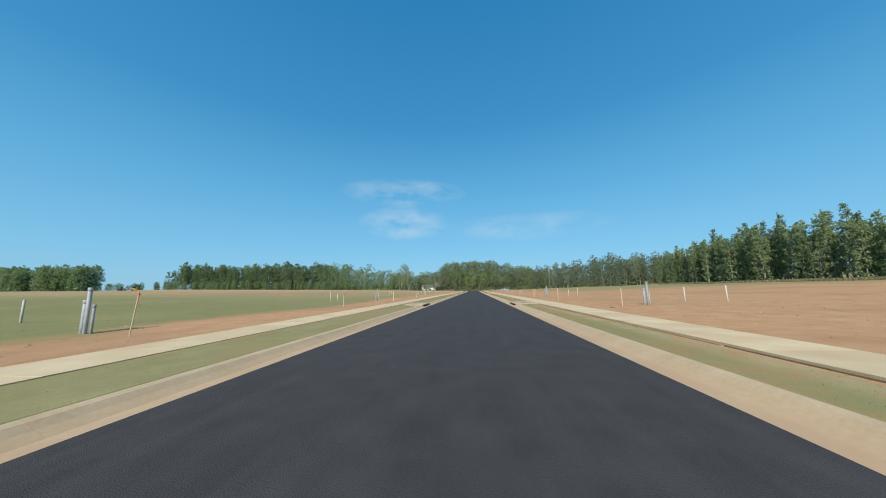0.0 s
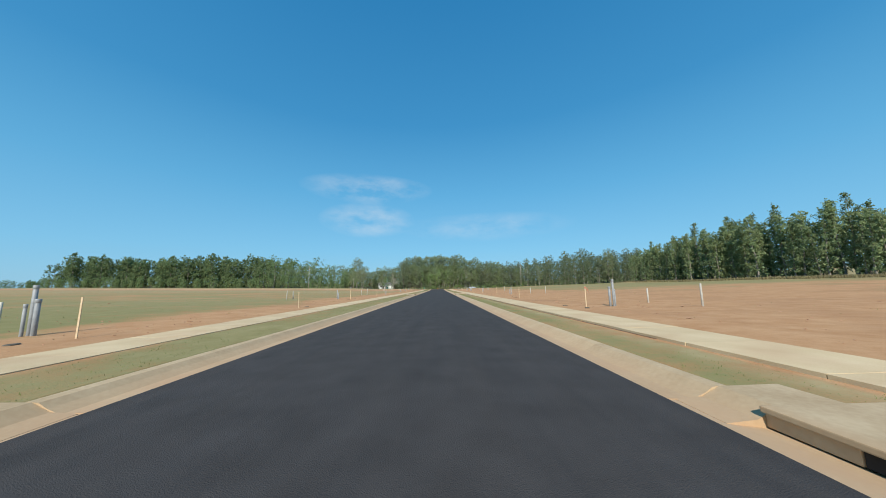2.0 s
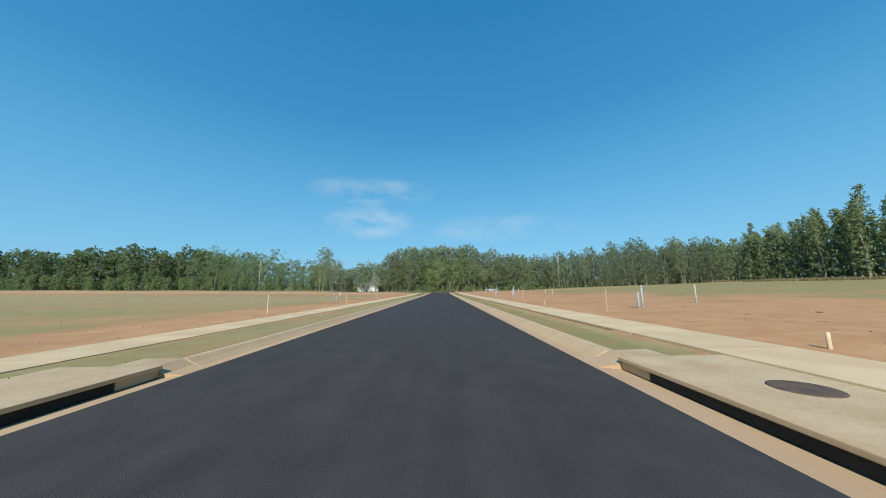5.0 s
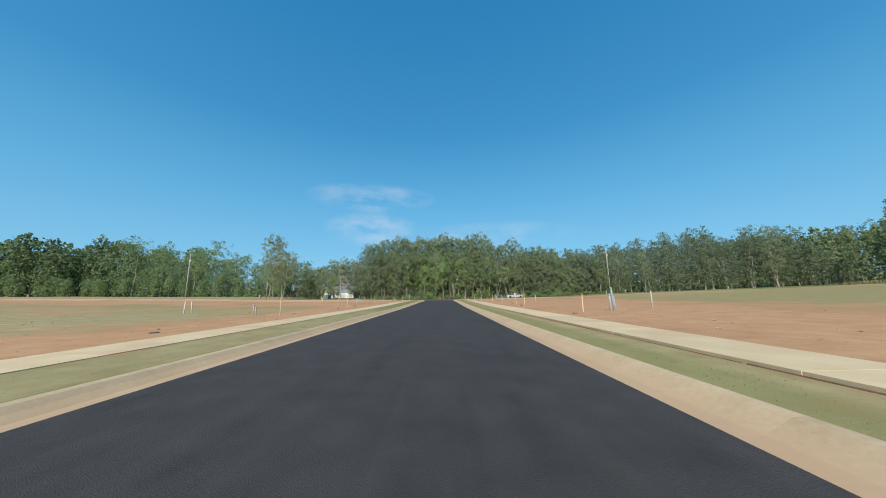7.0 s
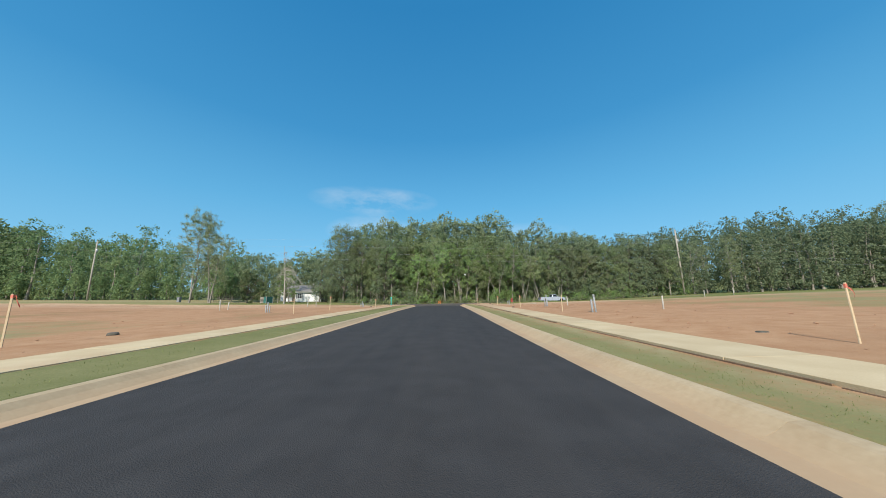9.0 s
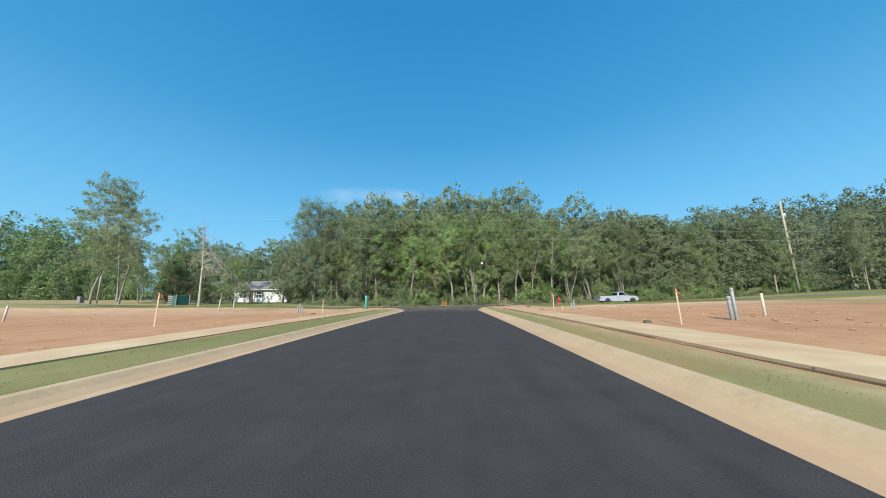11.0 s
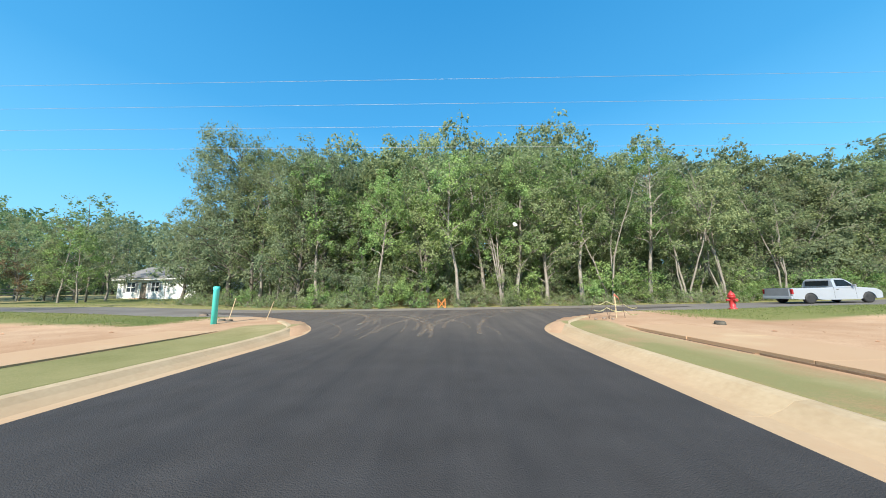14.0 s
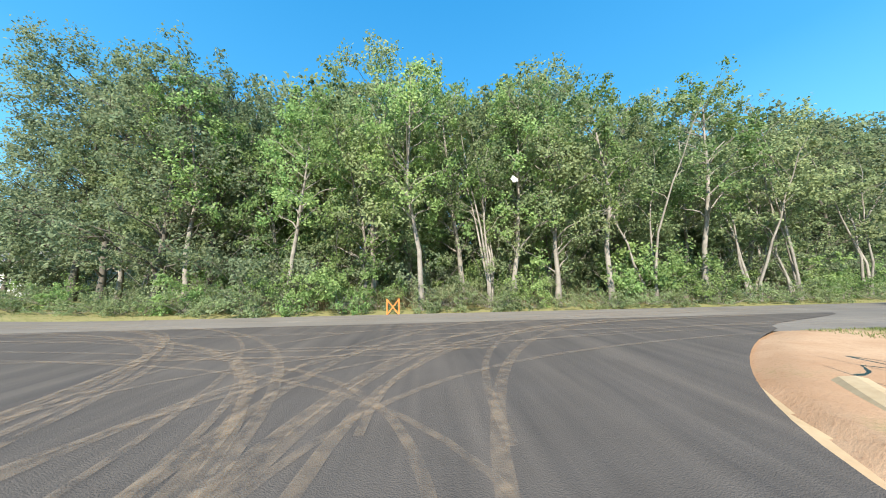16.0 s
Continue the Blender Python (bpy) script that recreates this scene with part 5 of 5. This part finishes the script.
    part("step", box(bmesh.new(), (-2.4, -0.7, 0.06), (1.6, 1.2, 0.2), 0.02), M_CONCRETE, ob)
    part("chimney", box(bmesh.new(), (1.5, D / 2 + 0.4, H + 1.7), (0.5, 0.5, 0.9), 0.01), M_STEEL, roof)


house()


def rail_fence(x0, x1, y):
    ob = thing("rail_fence", "dark weathered three-rail wooden fence in a grassy yard", "fence", pose(0, 0, 0))
    xs = np.arange(x0, x1 + 0.1, 2.4)
    for k, x in enumerate(xs):
        z = height(x, y)
        part("post", box(bmesh.new(), (x, y, z + 0.55), (0.13, 0.13, 1.4), 0.01), M_FENCE, ob)
        if k + 1 < len(xs):
            z2 = height(xs[k + 1], y)
            for h in (0.4, 0.75, 1.1):
                part("rail", rod(bmesh.new(), (x, y - 0.09, z + h), (xs[k + 1], y - 0.09, z2 + h), 0.05, 0.05, 6), M_FENCE, ob)


rail_fence(-54.4, -42.0, 236.0)
ob = thing("yard_post", "plain round wooden post in a grassy yard", "post", pose(-37.0, 233.0, height(-37, 233)))
part("post", rod(bmesh.new(), (0, 0, -0.2), (0, 0, 2.6), 0.09, 0.08, 10), M_FENCE, ob)
ob = thing("trash_bin", "dark wheeled trash bin in a yard", "bin", pose(-58.0, 228.0, height(-58, 228)))
part("body", box(bmesh.new(), (0, 0, 0.55), (0.55, 0.6, 1.0), 0.05), M_TAILGATE, ob)
part("lid", box(bmesh.new(), (0, -0.02, 1.09), (0.6, 0.66, 0.08), 0.03), M_TAILGATE, ob)

# trees of the yard
YARD = [tree_thing("tree", tree_arrays(61, 8.5, 2.3, 1.7, 108, 60, 0.07, lean=0.4, clump=0.5), M_BARK, M_LEAF_PALE, "small pale-green yard tree with a thin trunk", group="yard trees"),
        tree_thing("tree", tree_arrays(62, 7.0, 2.1, 1.6, 96, 60, 0.07, lean=0.5, clump=0.48), M_BARK, M_LEAF, "small green yard tree with a thin trunk", group="yard trees")]
plant(YARD, [(-37.9, 231.5, 0.95, 0, 0), (-35.0, 230.8, 1.0, 1, 40), (-38.6, 236.0, 1.05, 0, 100), (-55.0, 234.0, 1.0, 1, 10), (-61.0, 240.0, 1.35, 0, 55)], set())
red = tree_thing("tree", tree_arrays(66, 6.6, 2.4, 1.4, 96, 60, 0.07, stems=3, lean=0.4, clump=0.5), M_BARK, M_LEAF_RED, "low reddish-brown yard tree in front of a fence", group="yard trees")
red.matrix_basis = pose(-45.8, 233.8, height(-45.8, 233.8))
TALL = [tree_thing("tree", tree_arrays(63, 18.5, 3.3, 4.8, 330, 38, 0.10, lean=0.2, clump=0.62, girth=0.6), M_BARK, M_LEAF_PALE, "tall airy tree with thin pale leaves by the road", group="tall roadside trees"),
        tree_thing("tree", tree_arrays(64, 17.5, 2.7, 4.4, 300, 38, 0.10, stems=2, lean=0.3, clump=0.6, girth=0.75), M_BARK, M_LEAF_PALE, "tall airy two-stemmed tree by the road", group="tall roadside trees")]
plant(TALL, [(-54.0, 226.0, 1.09, 0, 0), (-50.0, 226.4, 1.05, 1, 0), (71.0, 234.0, 0.79, 1, 50), (125.0, 241.0, 1.22, 0, 120)], set())
cedar = tree_thing("cedar", tree_arrays(65, 6.5, 1.7, 0.2, 150, 60, 0.09, lean=0.1, clump=0.5, top=0.9), M_BARK_DARK, M_PINE, "dense dark cedar beside the country road")
copy_thing(cedar, pose(-43.6, 234.4, height(-43.6, 234.4), 0, 0, 70) @ Matrix.Scale(0.8, 4))
cedar.matrix_basis = pose(-42.0, 226.8, height(-42, 226.8))

# the dead tree with bare hanging limbs
drng = np.random.default_rng(77)
dead = thing("dead_tree", "bleached dead tree with bare hanging limbs", "tree", pose(-27.8, 215.6, height(-27.8, 215.6)))
stem = ([(0, 0, -0.2), (-0.08, 0, 2.5), (-0.22, 0.1, 5.0), (-0.45, 0.1, 8.0), (-0.72, 0.1, 10.6)], [0.16, 0.115, 0.085, 0.05, 0.015])
part("trunk", quads("trunk", *tubes([stem], 10), M_DEADWOOD, True), None, dead)
for k in range(22):
    z = drng.uniform(4.2, 6.8) if k % 5 else drng.uniform(7, 10)
    a = drng.uniform(-0.9, 0.9) if k % 4 else drng.uniform(2, 4)
    r = drng.uniform(1.2, 4.2) * (1.0 if k % 4 else 0.3) * (1.0 if z < 7 else 0.35)
    s = np.array([-0.045 * z, 0.08, z])
    e = s + np.array([math.cos(a) * r, math.sin(a) * r, -drng.uniform(0.2, 0.75) * r])
    m = (s + e) / 2 + np.array([0, 0, 0.27 * r])
    paths = [([s, s * 0.4 + m * 0.6 + [0, 0, 0.08 * r], m, e], [0.05, 0.04, 0.028, 0.008])]
    for j in range(4):
        b = m + (e - m) * drng.uniform(0, 1)
        paths.append(([b, b + drng.normal(size=3) * 0.3 - [0, 0, 0.2], b + drng.normal(size=3) * 0.55 - [0, 0, 0.5]], [0.022, 0.014, 0.006]))
    part("limb", quads("limb", *tubes(paths, 5), M_DEADWOOD, True), None, dead)

# a plastic bag caught in the branches over the verge
bm = bmesh.new()
bmesh.ops.create_icosphere(bm, subdivisions=4, radius=0.14)
for v in bm.verts:
    v.co *= 1 + 0.75 * noise.noise(v.co * 7) + 0.25 * noise.noise(v.co * 22)
    v.co.y *= 0.6
tagged(part("plastic_bag", bm, M_WHITE), "white plastic bag caught in the branches", "bag").matrix_basis = pose(5.65, 225.4, 6.25)

# ---- the pickup on the country road ----
def pickup(m):
    ob = thing("pickup_truck", "lowered silver pickup truck with chrome wheels on the road", "truck", m)
    W = 0.92
    low = [(-2.95, 0.34), (-2.98, 0.62), (-2.95, 1.02), (-0.62, 1.02), (-0.55, 1.04), (0.95, 1.04), (1.35, 1.0), (2.25, 0.93), (2.5, 0.84), (2.6, 0.6), (2.55, 0.32)]
    def arch(cx):
        return [(cx + 0.42 * math.cos(a), 0.30 + 0.42 * math.sin(a)) for a in np.linspace(0, math.pi, 9)]
    bottom = arch(1.75) + [(1.2, 0.24), (-1.0, 0.24)] + arch(-1.85) + [(-2.5, 0.3)]
    bm = prism(bmesh.new(), low + [(2.3, 0.3)] + bottom, -W, W)
    es = [e for e in bm.edges if abs(e.verts[0].co.y - e.verts[1].co.y) < 0.01 and min(e.verts[0].co.z, e.verts[1].co.z) > 0.75]
    bmesh.ops.bevel(bm, geom=es, offset=0.06, segments=3, affect="EDGES")
    body = part("body", bm, M_CAR, ob)
    # open bed: a dark floor let into the top
    part("bed_liner", box(bmesh.new(), (-1.64, 0, 1.0), (2.45, 1.5, 0.09), 0.02), M_BLACK, ob)
    # cab
    bm = prism(bmesh.new(), [(-0.32, 1.0), (-0.25, 1.5), (-0.14, 1.6), (0.42, 1.6), (0.6, 1.54), (1.15, 1.02)], -0.78, 0.78)
    for v in bm.verts:
        if v.co.z < 1.1:
            v.co.y *= 1.15
    es = [e for e in bm.edges if min(e.verts[0].co.z, e.verts[1].co.z) > 1.45]
    bmesh.ops.bevel(bm, geom=es, offset=0.05, segments=3, affect="EDGES")
    cab = part("cab", bm, M_CAR, ob)
    for s in (-1, 1):
        bm = bmesh.new()
        f = bm.faces.new([bm.verts.new(p) for p in ((-0.14, s * 0.885, 1.09), (0.98, s * 0.89, 1.09), (0.5, s * 0.79, 1.5), (-0.10, s * 0.79, 1.52))])
        bmesh.ops.solidify(bm, geom=[f], thickness=0.02)
        part("side_window", bm, M_GLASS, cab, "dark tinted glass")
        part("mirror", box(bmesh.new(), (0.8, s * 1.02, 1.12), (0.1, 0.2, 0.15), 0.03), M_TAILGATE, cab)
        part("door_handle", box(bmesh.new(), (-0.15, s * 0.935, 0.9), (0.16, 0.03, 0.04), 0.008), M_CHROME, body)
        part("door_seam", box(bmesh.new(), (-0.36, s * 0.916, 0.66), (0.012, 0.012, 0.72)), M_DARK, body)
        part("door_seam", box(bmesh.new(), (0.98, s * 0.916, 0.66), (0.012, 0.012, 0.72)), M_DARK, body)
        part("tail_lamp", box(bmesh.new(), (-2.93, s * 0.86, 0.8), (0.1, 0.13, 0.34), 0.02), M_LIGHT_RED, body, "red tail lamp")
        part("head_lamp", box(bmesh.new(), (2.47, s * 0.72, 0.74), (0.16, 0.32, 0.16), 0.03), M_CHROME, body, "clear headlamp")
        for x in (1.75, -1.85):
            w = part("wheel", lathe(bmesh.new(), [(0.20, -0.1), (0.33, -0.1), (0.345, -0.05), (0.345, 0.07), (0.33, 0.11), (0.22, 0.12)], 26), M_BLACK, ob, "low black tyre")
            w.matrix_basis = pose(x, s * 0.80, 0.345, -90 * s)
            bm = lathe(bmesh.new(), [(0.22, 0.0), (0.22, 0.115), (0.2, 0.118), (0.18, 0.06), (0.06, 0.05), (0.05, 0.1)], 26)
            for k in range(6):
                box(bm, (0.12 * math.cos(k * 1.047), 0.12 * math.sin(k * 1.047), 0.085), (0.17, 0.045, 0.04), 0.0, Matrix.Rotation(k * 1.047, 4, "Z"))
            part("rim", bm, M_CHROME, w, "bright spoked rim")
    part("rear_window", box(bmesh.new(), (-0.30, 0, 1.3), (0.03, 1.3, 0.34), 0.01, Matrix.Rotation(radians(9), 4, "Y")), M_GLASS, cab)
    part("windscreen", box(bmesh.new(), (0.9, 0, 1.29), (0.03, 1.5, 0.66), 0.01, Matrix.Rotation(radians(-46), 4, "Y")), M_GLASS, cab)
    part("tailgate", box(bmesh.new(), (-2.985, 0, 0.76), (0.05, 1.5, 0.5), 0.02), M_TAILGATE, body, "dark grey tailgate")
    part("rear_bumper", box(bmesh.new(), (-2.98, 0, 0.42), (0.14, 1.8, 0.2), 0.04), M_CAR, body)
    part("front_bumper", box(bmesh.new(), (2.55, 0, 0.42), (0.16, 1.8, 0.24), 0.05), M_CAR, body)
    part("grille", box(bmesh.new(), (2.56, 0, 0.72), (0.06, 1.05, 0.2), 0.02), M_TAILGATE, body)
    return ob


TX, TY = 22.9, 222.2
pickup(pose(TX, TY, float(cross(TX, TY)), 0, -0.3, 0) @ Matrix.Scale(0.88, 4))

# far machines at the edge of the field
def tractor(x, y):
    ob = thing("tractor", "blue tractor parked at the far side of a field", "tractor", pose(x, y, height(x, y), 0, 0, 10))
    part("hood", box(bmesh.new(), (1.3, 0, 1.3), (2.2, 0.9, 0.8), 0.1), M_GLASS, ob)
    part("cab", box(bmesh.new(), (-0.6, 0, 2.0), (1.6, 1.6, 1.8), 0.12), M_GREEN, ob)
    for s in (-1, 1):
        for xx, r in ((-0.9, 0.9), (1.9, 0.55)):
            w = part("wheel", lathe(bmesh.new(), [(r * 0.6, -0.25), (r, -0.2), (r, 0.2), (r * 0.6, 0.25)], 20), M_BLACK, ob)
            w.matrix_basis = pose(xx, s * 1.0, r, 90)


tractor(-263, 196)
ob = thing("loader", "small yellow loader parked at the far side of a field", "loader", pose(-252, 196, height(-252, 196), 0, 0, -20))
part("body", box(bmesh.new(), (0, 0, 1.3), (2.6, 1.6, 1.2), 0.15), M_YELLOW, ob)
part("cab", box(bmesh.new(), (-0.3, 0, 2.4), (1.2, 1.3, 1.1), 0.1), M_GLASS, ob)
part("bucket", prism(bmesh.new(), [(2.0, 0.2), (3.0, 0.2), (2.9, 1.0), (2.2, 1.1)], -0.9, 0.9), M_YELLOW, ob)
for s in (-1, 1):
    for xx in (-0.9, 0.9):
        w = part("wheel", lathe(bmesh.new(), [(0.4, -0.2), (0.6, -0.16), (0.6, 0.16), (0.4, 0.2)], 18), M_BLACK, ob)
        w.matrix_basis = pose(xx, s * 0.9, 0.6, 90)


# ---- tyre tracks of clay at the junction ----
def track_material():
    m = bpy.data.materials.new("tracked_clay")
    m.use_nodes = True
    n, l = m.node_tree.nodes, m.node_tree.links
    b = n["Principled BSDF"]
    b.inputs["Base Color"].default_value, b.inputs["Roughness"].default_value = (0.42, 0.31, 0.21, 1), 0.95
    k = n.new("ShaderNodeTexNoise")
    k.inputs["Scale"].default_value, k.inputs["Detail"].default_value = 9.0, 8
    g = n.new("ShaderNodeNewGeometry")
    l.new(g.outputs["Position"], k.inputs["Vector"])
    r = n.new("ShaderNodeMapRange")
    r.inputs["From Min"].default_value, r.inputs["From Max"].default_value, r.inputs["To Max"].default_value = 0.30, 0.80, 0.34
    l.new(k.outputs["Fac"], r.inputs["Value"])
    l.new(r.outputs["Result"], b.inputs["Alpha"])
    return m


M_TRACK = track_material()
marks = thing("tyre_marks", "pale curved clay tyre marks on asphalt", "tyre marks", kind="stuff")


def mark(points, wide):
    """A ribbon over the road along a smooth curve through the points."""
    p = np.array(points, float)
    t = np.linspace(0, 1, 24)[:, None]
    c = (1 - t) ** 3 * p[0] + 3 * (1 - t) ** 2 * t * p[1] + 3 * (1 - t) * t ** 2 * p[2] + t ** 3 * p[3]
    d = np.gradient(c, axis=0)
    d /= np.linalg.norm(d, axis=1, keepdims=True)
    n = np.stack([-d[:, 1], d[:, 0]], 1) * wide / 2
    v = []
    for s in (1, -1):
        q = c + s * n
        z = np.where(q[:, 1] < 221.2, np.maximum(street(q[:, 0], q[:, 1]), np.where(q[:, 1] > CROSS_NEAR, cross(q[:, 0], q[:, 1]), -9)), cross(q[:, 0], q[:, 1])) + 0.014
        v.append(np.column_stack([q, z]))
    i = np.arange(23)
    part("mark", quads("mark", np.concatenate(v), np.stack([i, i + 1, i + 25, i + 24], 1), M_TRACK), None, marks)["kind"] = "stuff"


tr = random.Random(21)
for k in range(26):
    s = 1 if k % 2 else -1
    x0 = tr.uniform(-3.0, 3.0)
    y0 = tr.uniform(211.5, 215.5)
    y1 = tr.uniform(218.5, 223.6)
    x1 = s * tr.uniform(9, 22)
    mark([(x0, y0), (x0 + tr.uniform(-0.3, 0.3), y0 + 0.55 * (y1 - y0)), (x0 + s * tr.uniform(1.5, 4), y1 - 0.4), (x1, y1 + tr.uniform(-0.3, 0.3))], tr.uniform(0.07, 0.17))
for k in range(20):
    y = tr.uniform(217.5, 224.3)
    x0 = tr.uniform(-30, 4)
    if y < 219.0:
        x0 = tr.uniform(-6, 0)
    x1 = x0 + tr.uniform(5, 24 if y > 219 else 6)
    mark([(x0, y), (x0 * 0.7 + x1 * 0.3, y + tr.uniform(-0.2, 0.2)), (x0 * 0.3 + x1 * 0.7, y + tr.uniform(-0.2, 0.2)), (x1, y + tr.uniform(-0.3, 0.3))], tr.uniform(0.06, 0.14))

# ---- grass and weeds ----
def blades(name, spots, tall, mat, label, spread=0.5, thick=0.08):
    """Tufts of grass, two bent blades to a tuft."""
    g = np.random.default_rng(len(spots))
    n = len(spots)
    out = []
    for k in range(2):
        a = g.uniform(0, 2 * np.pi, n)
        h = tall * g.uniform(0.5, 1.3, n)
        w = h * thick + 0.004
        d = np.stack([np.cos(a), np.sin(a)], 1)
        o = spots + np.column_stack([g.normal(size=(n, 2)) * 0.04, np.zeros(n)])
        side = np.column_stack([-d[:, 1] * w, d[:, 0] * w, np.zeros(n)])
        tip = o + np.column_stack([d * (h * spread)[:, None], h])
        out.append(np.stack([o - side, o + side, tip + side * 0.3, tip - side * 0.3], 1).reshape(-1, 3))
    v = np.concatenate(out)
    ob = part(name, quads(name, v, np.arange(len(v)).reshape(-1, 4), mat), None)
    return tagged(ob, label, "grass", kind="stuff")


def sown(n, x0, x1, y0, y1, keep=None):
    g = np.random.default_rng(n)
    x, y = g.uniform(x0, x1, n), g.uniform(y0, y1, n)
    k = 0.6 * np.sin(x * 3.1 + np.sin(y * 0.37) * 3) * np.sin(y * 0.53 + 2.3 * np.sin(x * 1.7)) + g.normal(size=n) * 0.7
    ok = k > (-0.2 if keep is None else keep)
    ok &= (y < 205) | (y > 214.7 + 0.35 * np.sin(x * 0.6) + 0.3 * np.sin(x * 1.9 + 1) + 0.25 * g.normal(size=n))
    x, y = x[ok], y[ok]
    return np.column_stack([x, y, rough_land(x, y) - 0.01])


blades("verge_grass", np.concatenate([sown(26000, 4.75, 6.2, -4, 213, -0.5), sown(18000, -6.5, -4.75, -4, 213, 0.1)]), 0.02, M_GRASS, "thin mown grass on the street verge")
blades("verge_tufts", np.concatenate([sown(7000, 4.8, 5.6, 20, 213, 0.3), sown(8000, -6.3, -4.8, 20, 110, 0.3), sown(5000, -6.3, -4.8, 158, 213, 0.3)]), 0.034, M_GRASS, "coarser tufts of grass on the street verge", 0.6, 0.05)
blades("roadside_grass", np.concatenate([sown(16000, 9.5, 32, 214.0, 218.6, -0.8), sown(18000, -42, -10, 214.0, 218.6, -0.8), sown(10000, -34, 36, 225.0, 227.4, -0.9)]), 0.045, M_GRASS, "rough green grass beside the country road")
blades("lot_weeds", np.concatenate([sown(7000, -40, -9.5, 0, 160, 0.8), sown(3500, 9.5, 40, 0, 160, 0.9)]), 0.07, M_GRASS, "scattered weeds on clay lots")
blades("dry_grass", np.concatenate([sown(16000, 118, 129, -20, 222, -0.9)]), 0.8, M_DRYGRASS, "tall dry grass along a wood", 0.25)

blades("dry_brush", np.concatenate([sown(3000, -9, 3, 226.8, 229.4, 0.1), sown(1800, 3, 14, 227.0, 229.6, 0.5), sown(1200, 14, 40, 227.6, 230.4, 0.5)]), 0.85, M_DRYGRASS, "dry khaki stems tangled in roadside undergrowth", 0.6, 0.006)


def clods(n):
    """Crumbled lumps of soil lying on the bare lots."""
    g = np.random.default_rng(77)
    side = g.choice([-1, 1], n)
    x = side * (8.9 + g.exponential(7.5, n))
    y = g.uniform(4, 213, n)
    r = 0.012 + 0.013 * g.exponential(0.8, n)
    # a strip of freshly turned, lumpier soil on the last lot
    k = n // 9
    x[:k], y[:k] = 12 + g.exponential(4.0, k), g.normal(199.5, 4.0, k).clip(190, 209)
    r[:k] = 0.013 + 0.016 * g.exponential(0.8, k)
    oct_v = np.array([(1, 0, 0), (0, 1, 0), (-1, 0, 0), (0, -1, 0), (0, 0, 0.7), (0, 0, -0.7)], float)
    v = oct_v[None] * r[:, None, None] * g.uniform(0.6, 1.5, (n, 6, 1))
    v = v * np.stack([g.uniform(0.8, 2.2, n), g.uniform(0.8, 1.6, n), np.ones(n)], 1)[:, None]
    v += np.stack([x, y, rough_land(x, y) + 0.25 * r], 1)[:, None]
    f = np.array([(0, 1, 4), (1, 2, 4), (2, 3, 4), (3, 0, 4), (1, 0, 5), (2, 1, 5), (3, 2, 5), (0, 3, 5)])
    me = bpy.data.meshes.new("clods")
    me.from_pydata(v.reshape(-1, 3).tolist(), [], (f[None] + 6 * np.arange(n)[:, None, None]).reshape(-1, 3).tolist())
    me.materials.append(M_CLOD)
    return tagged(new("soil_clods", me), "crumbled dark clods of clay on bare lots", "soil", kind="stuff")


clods(5800)
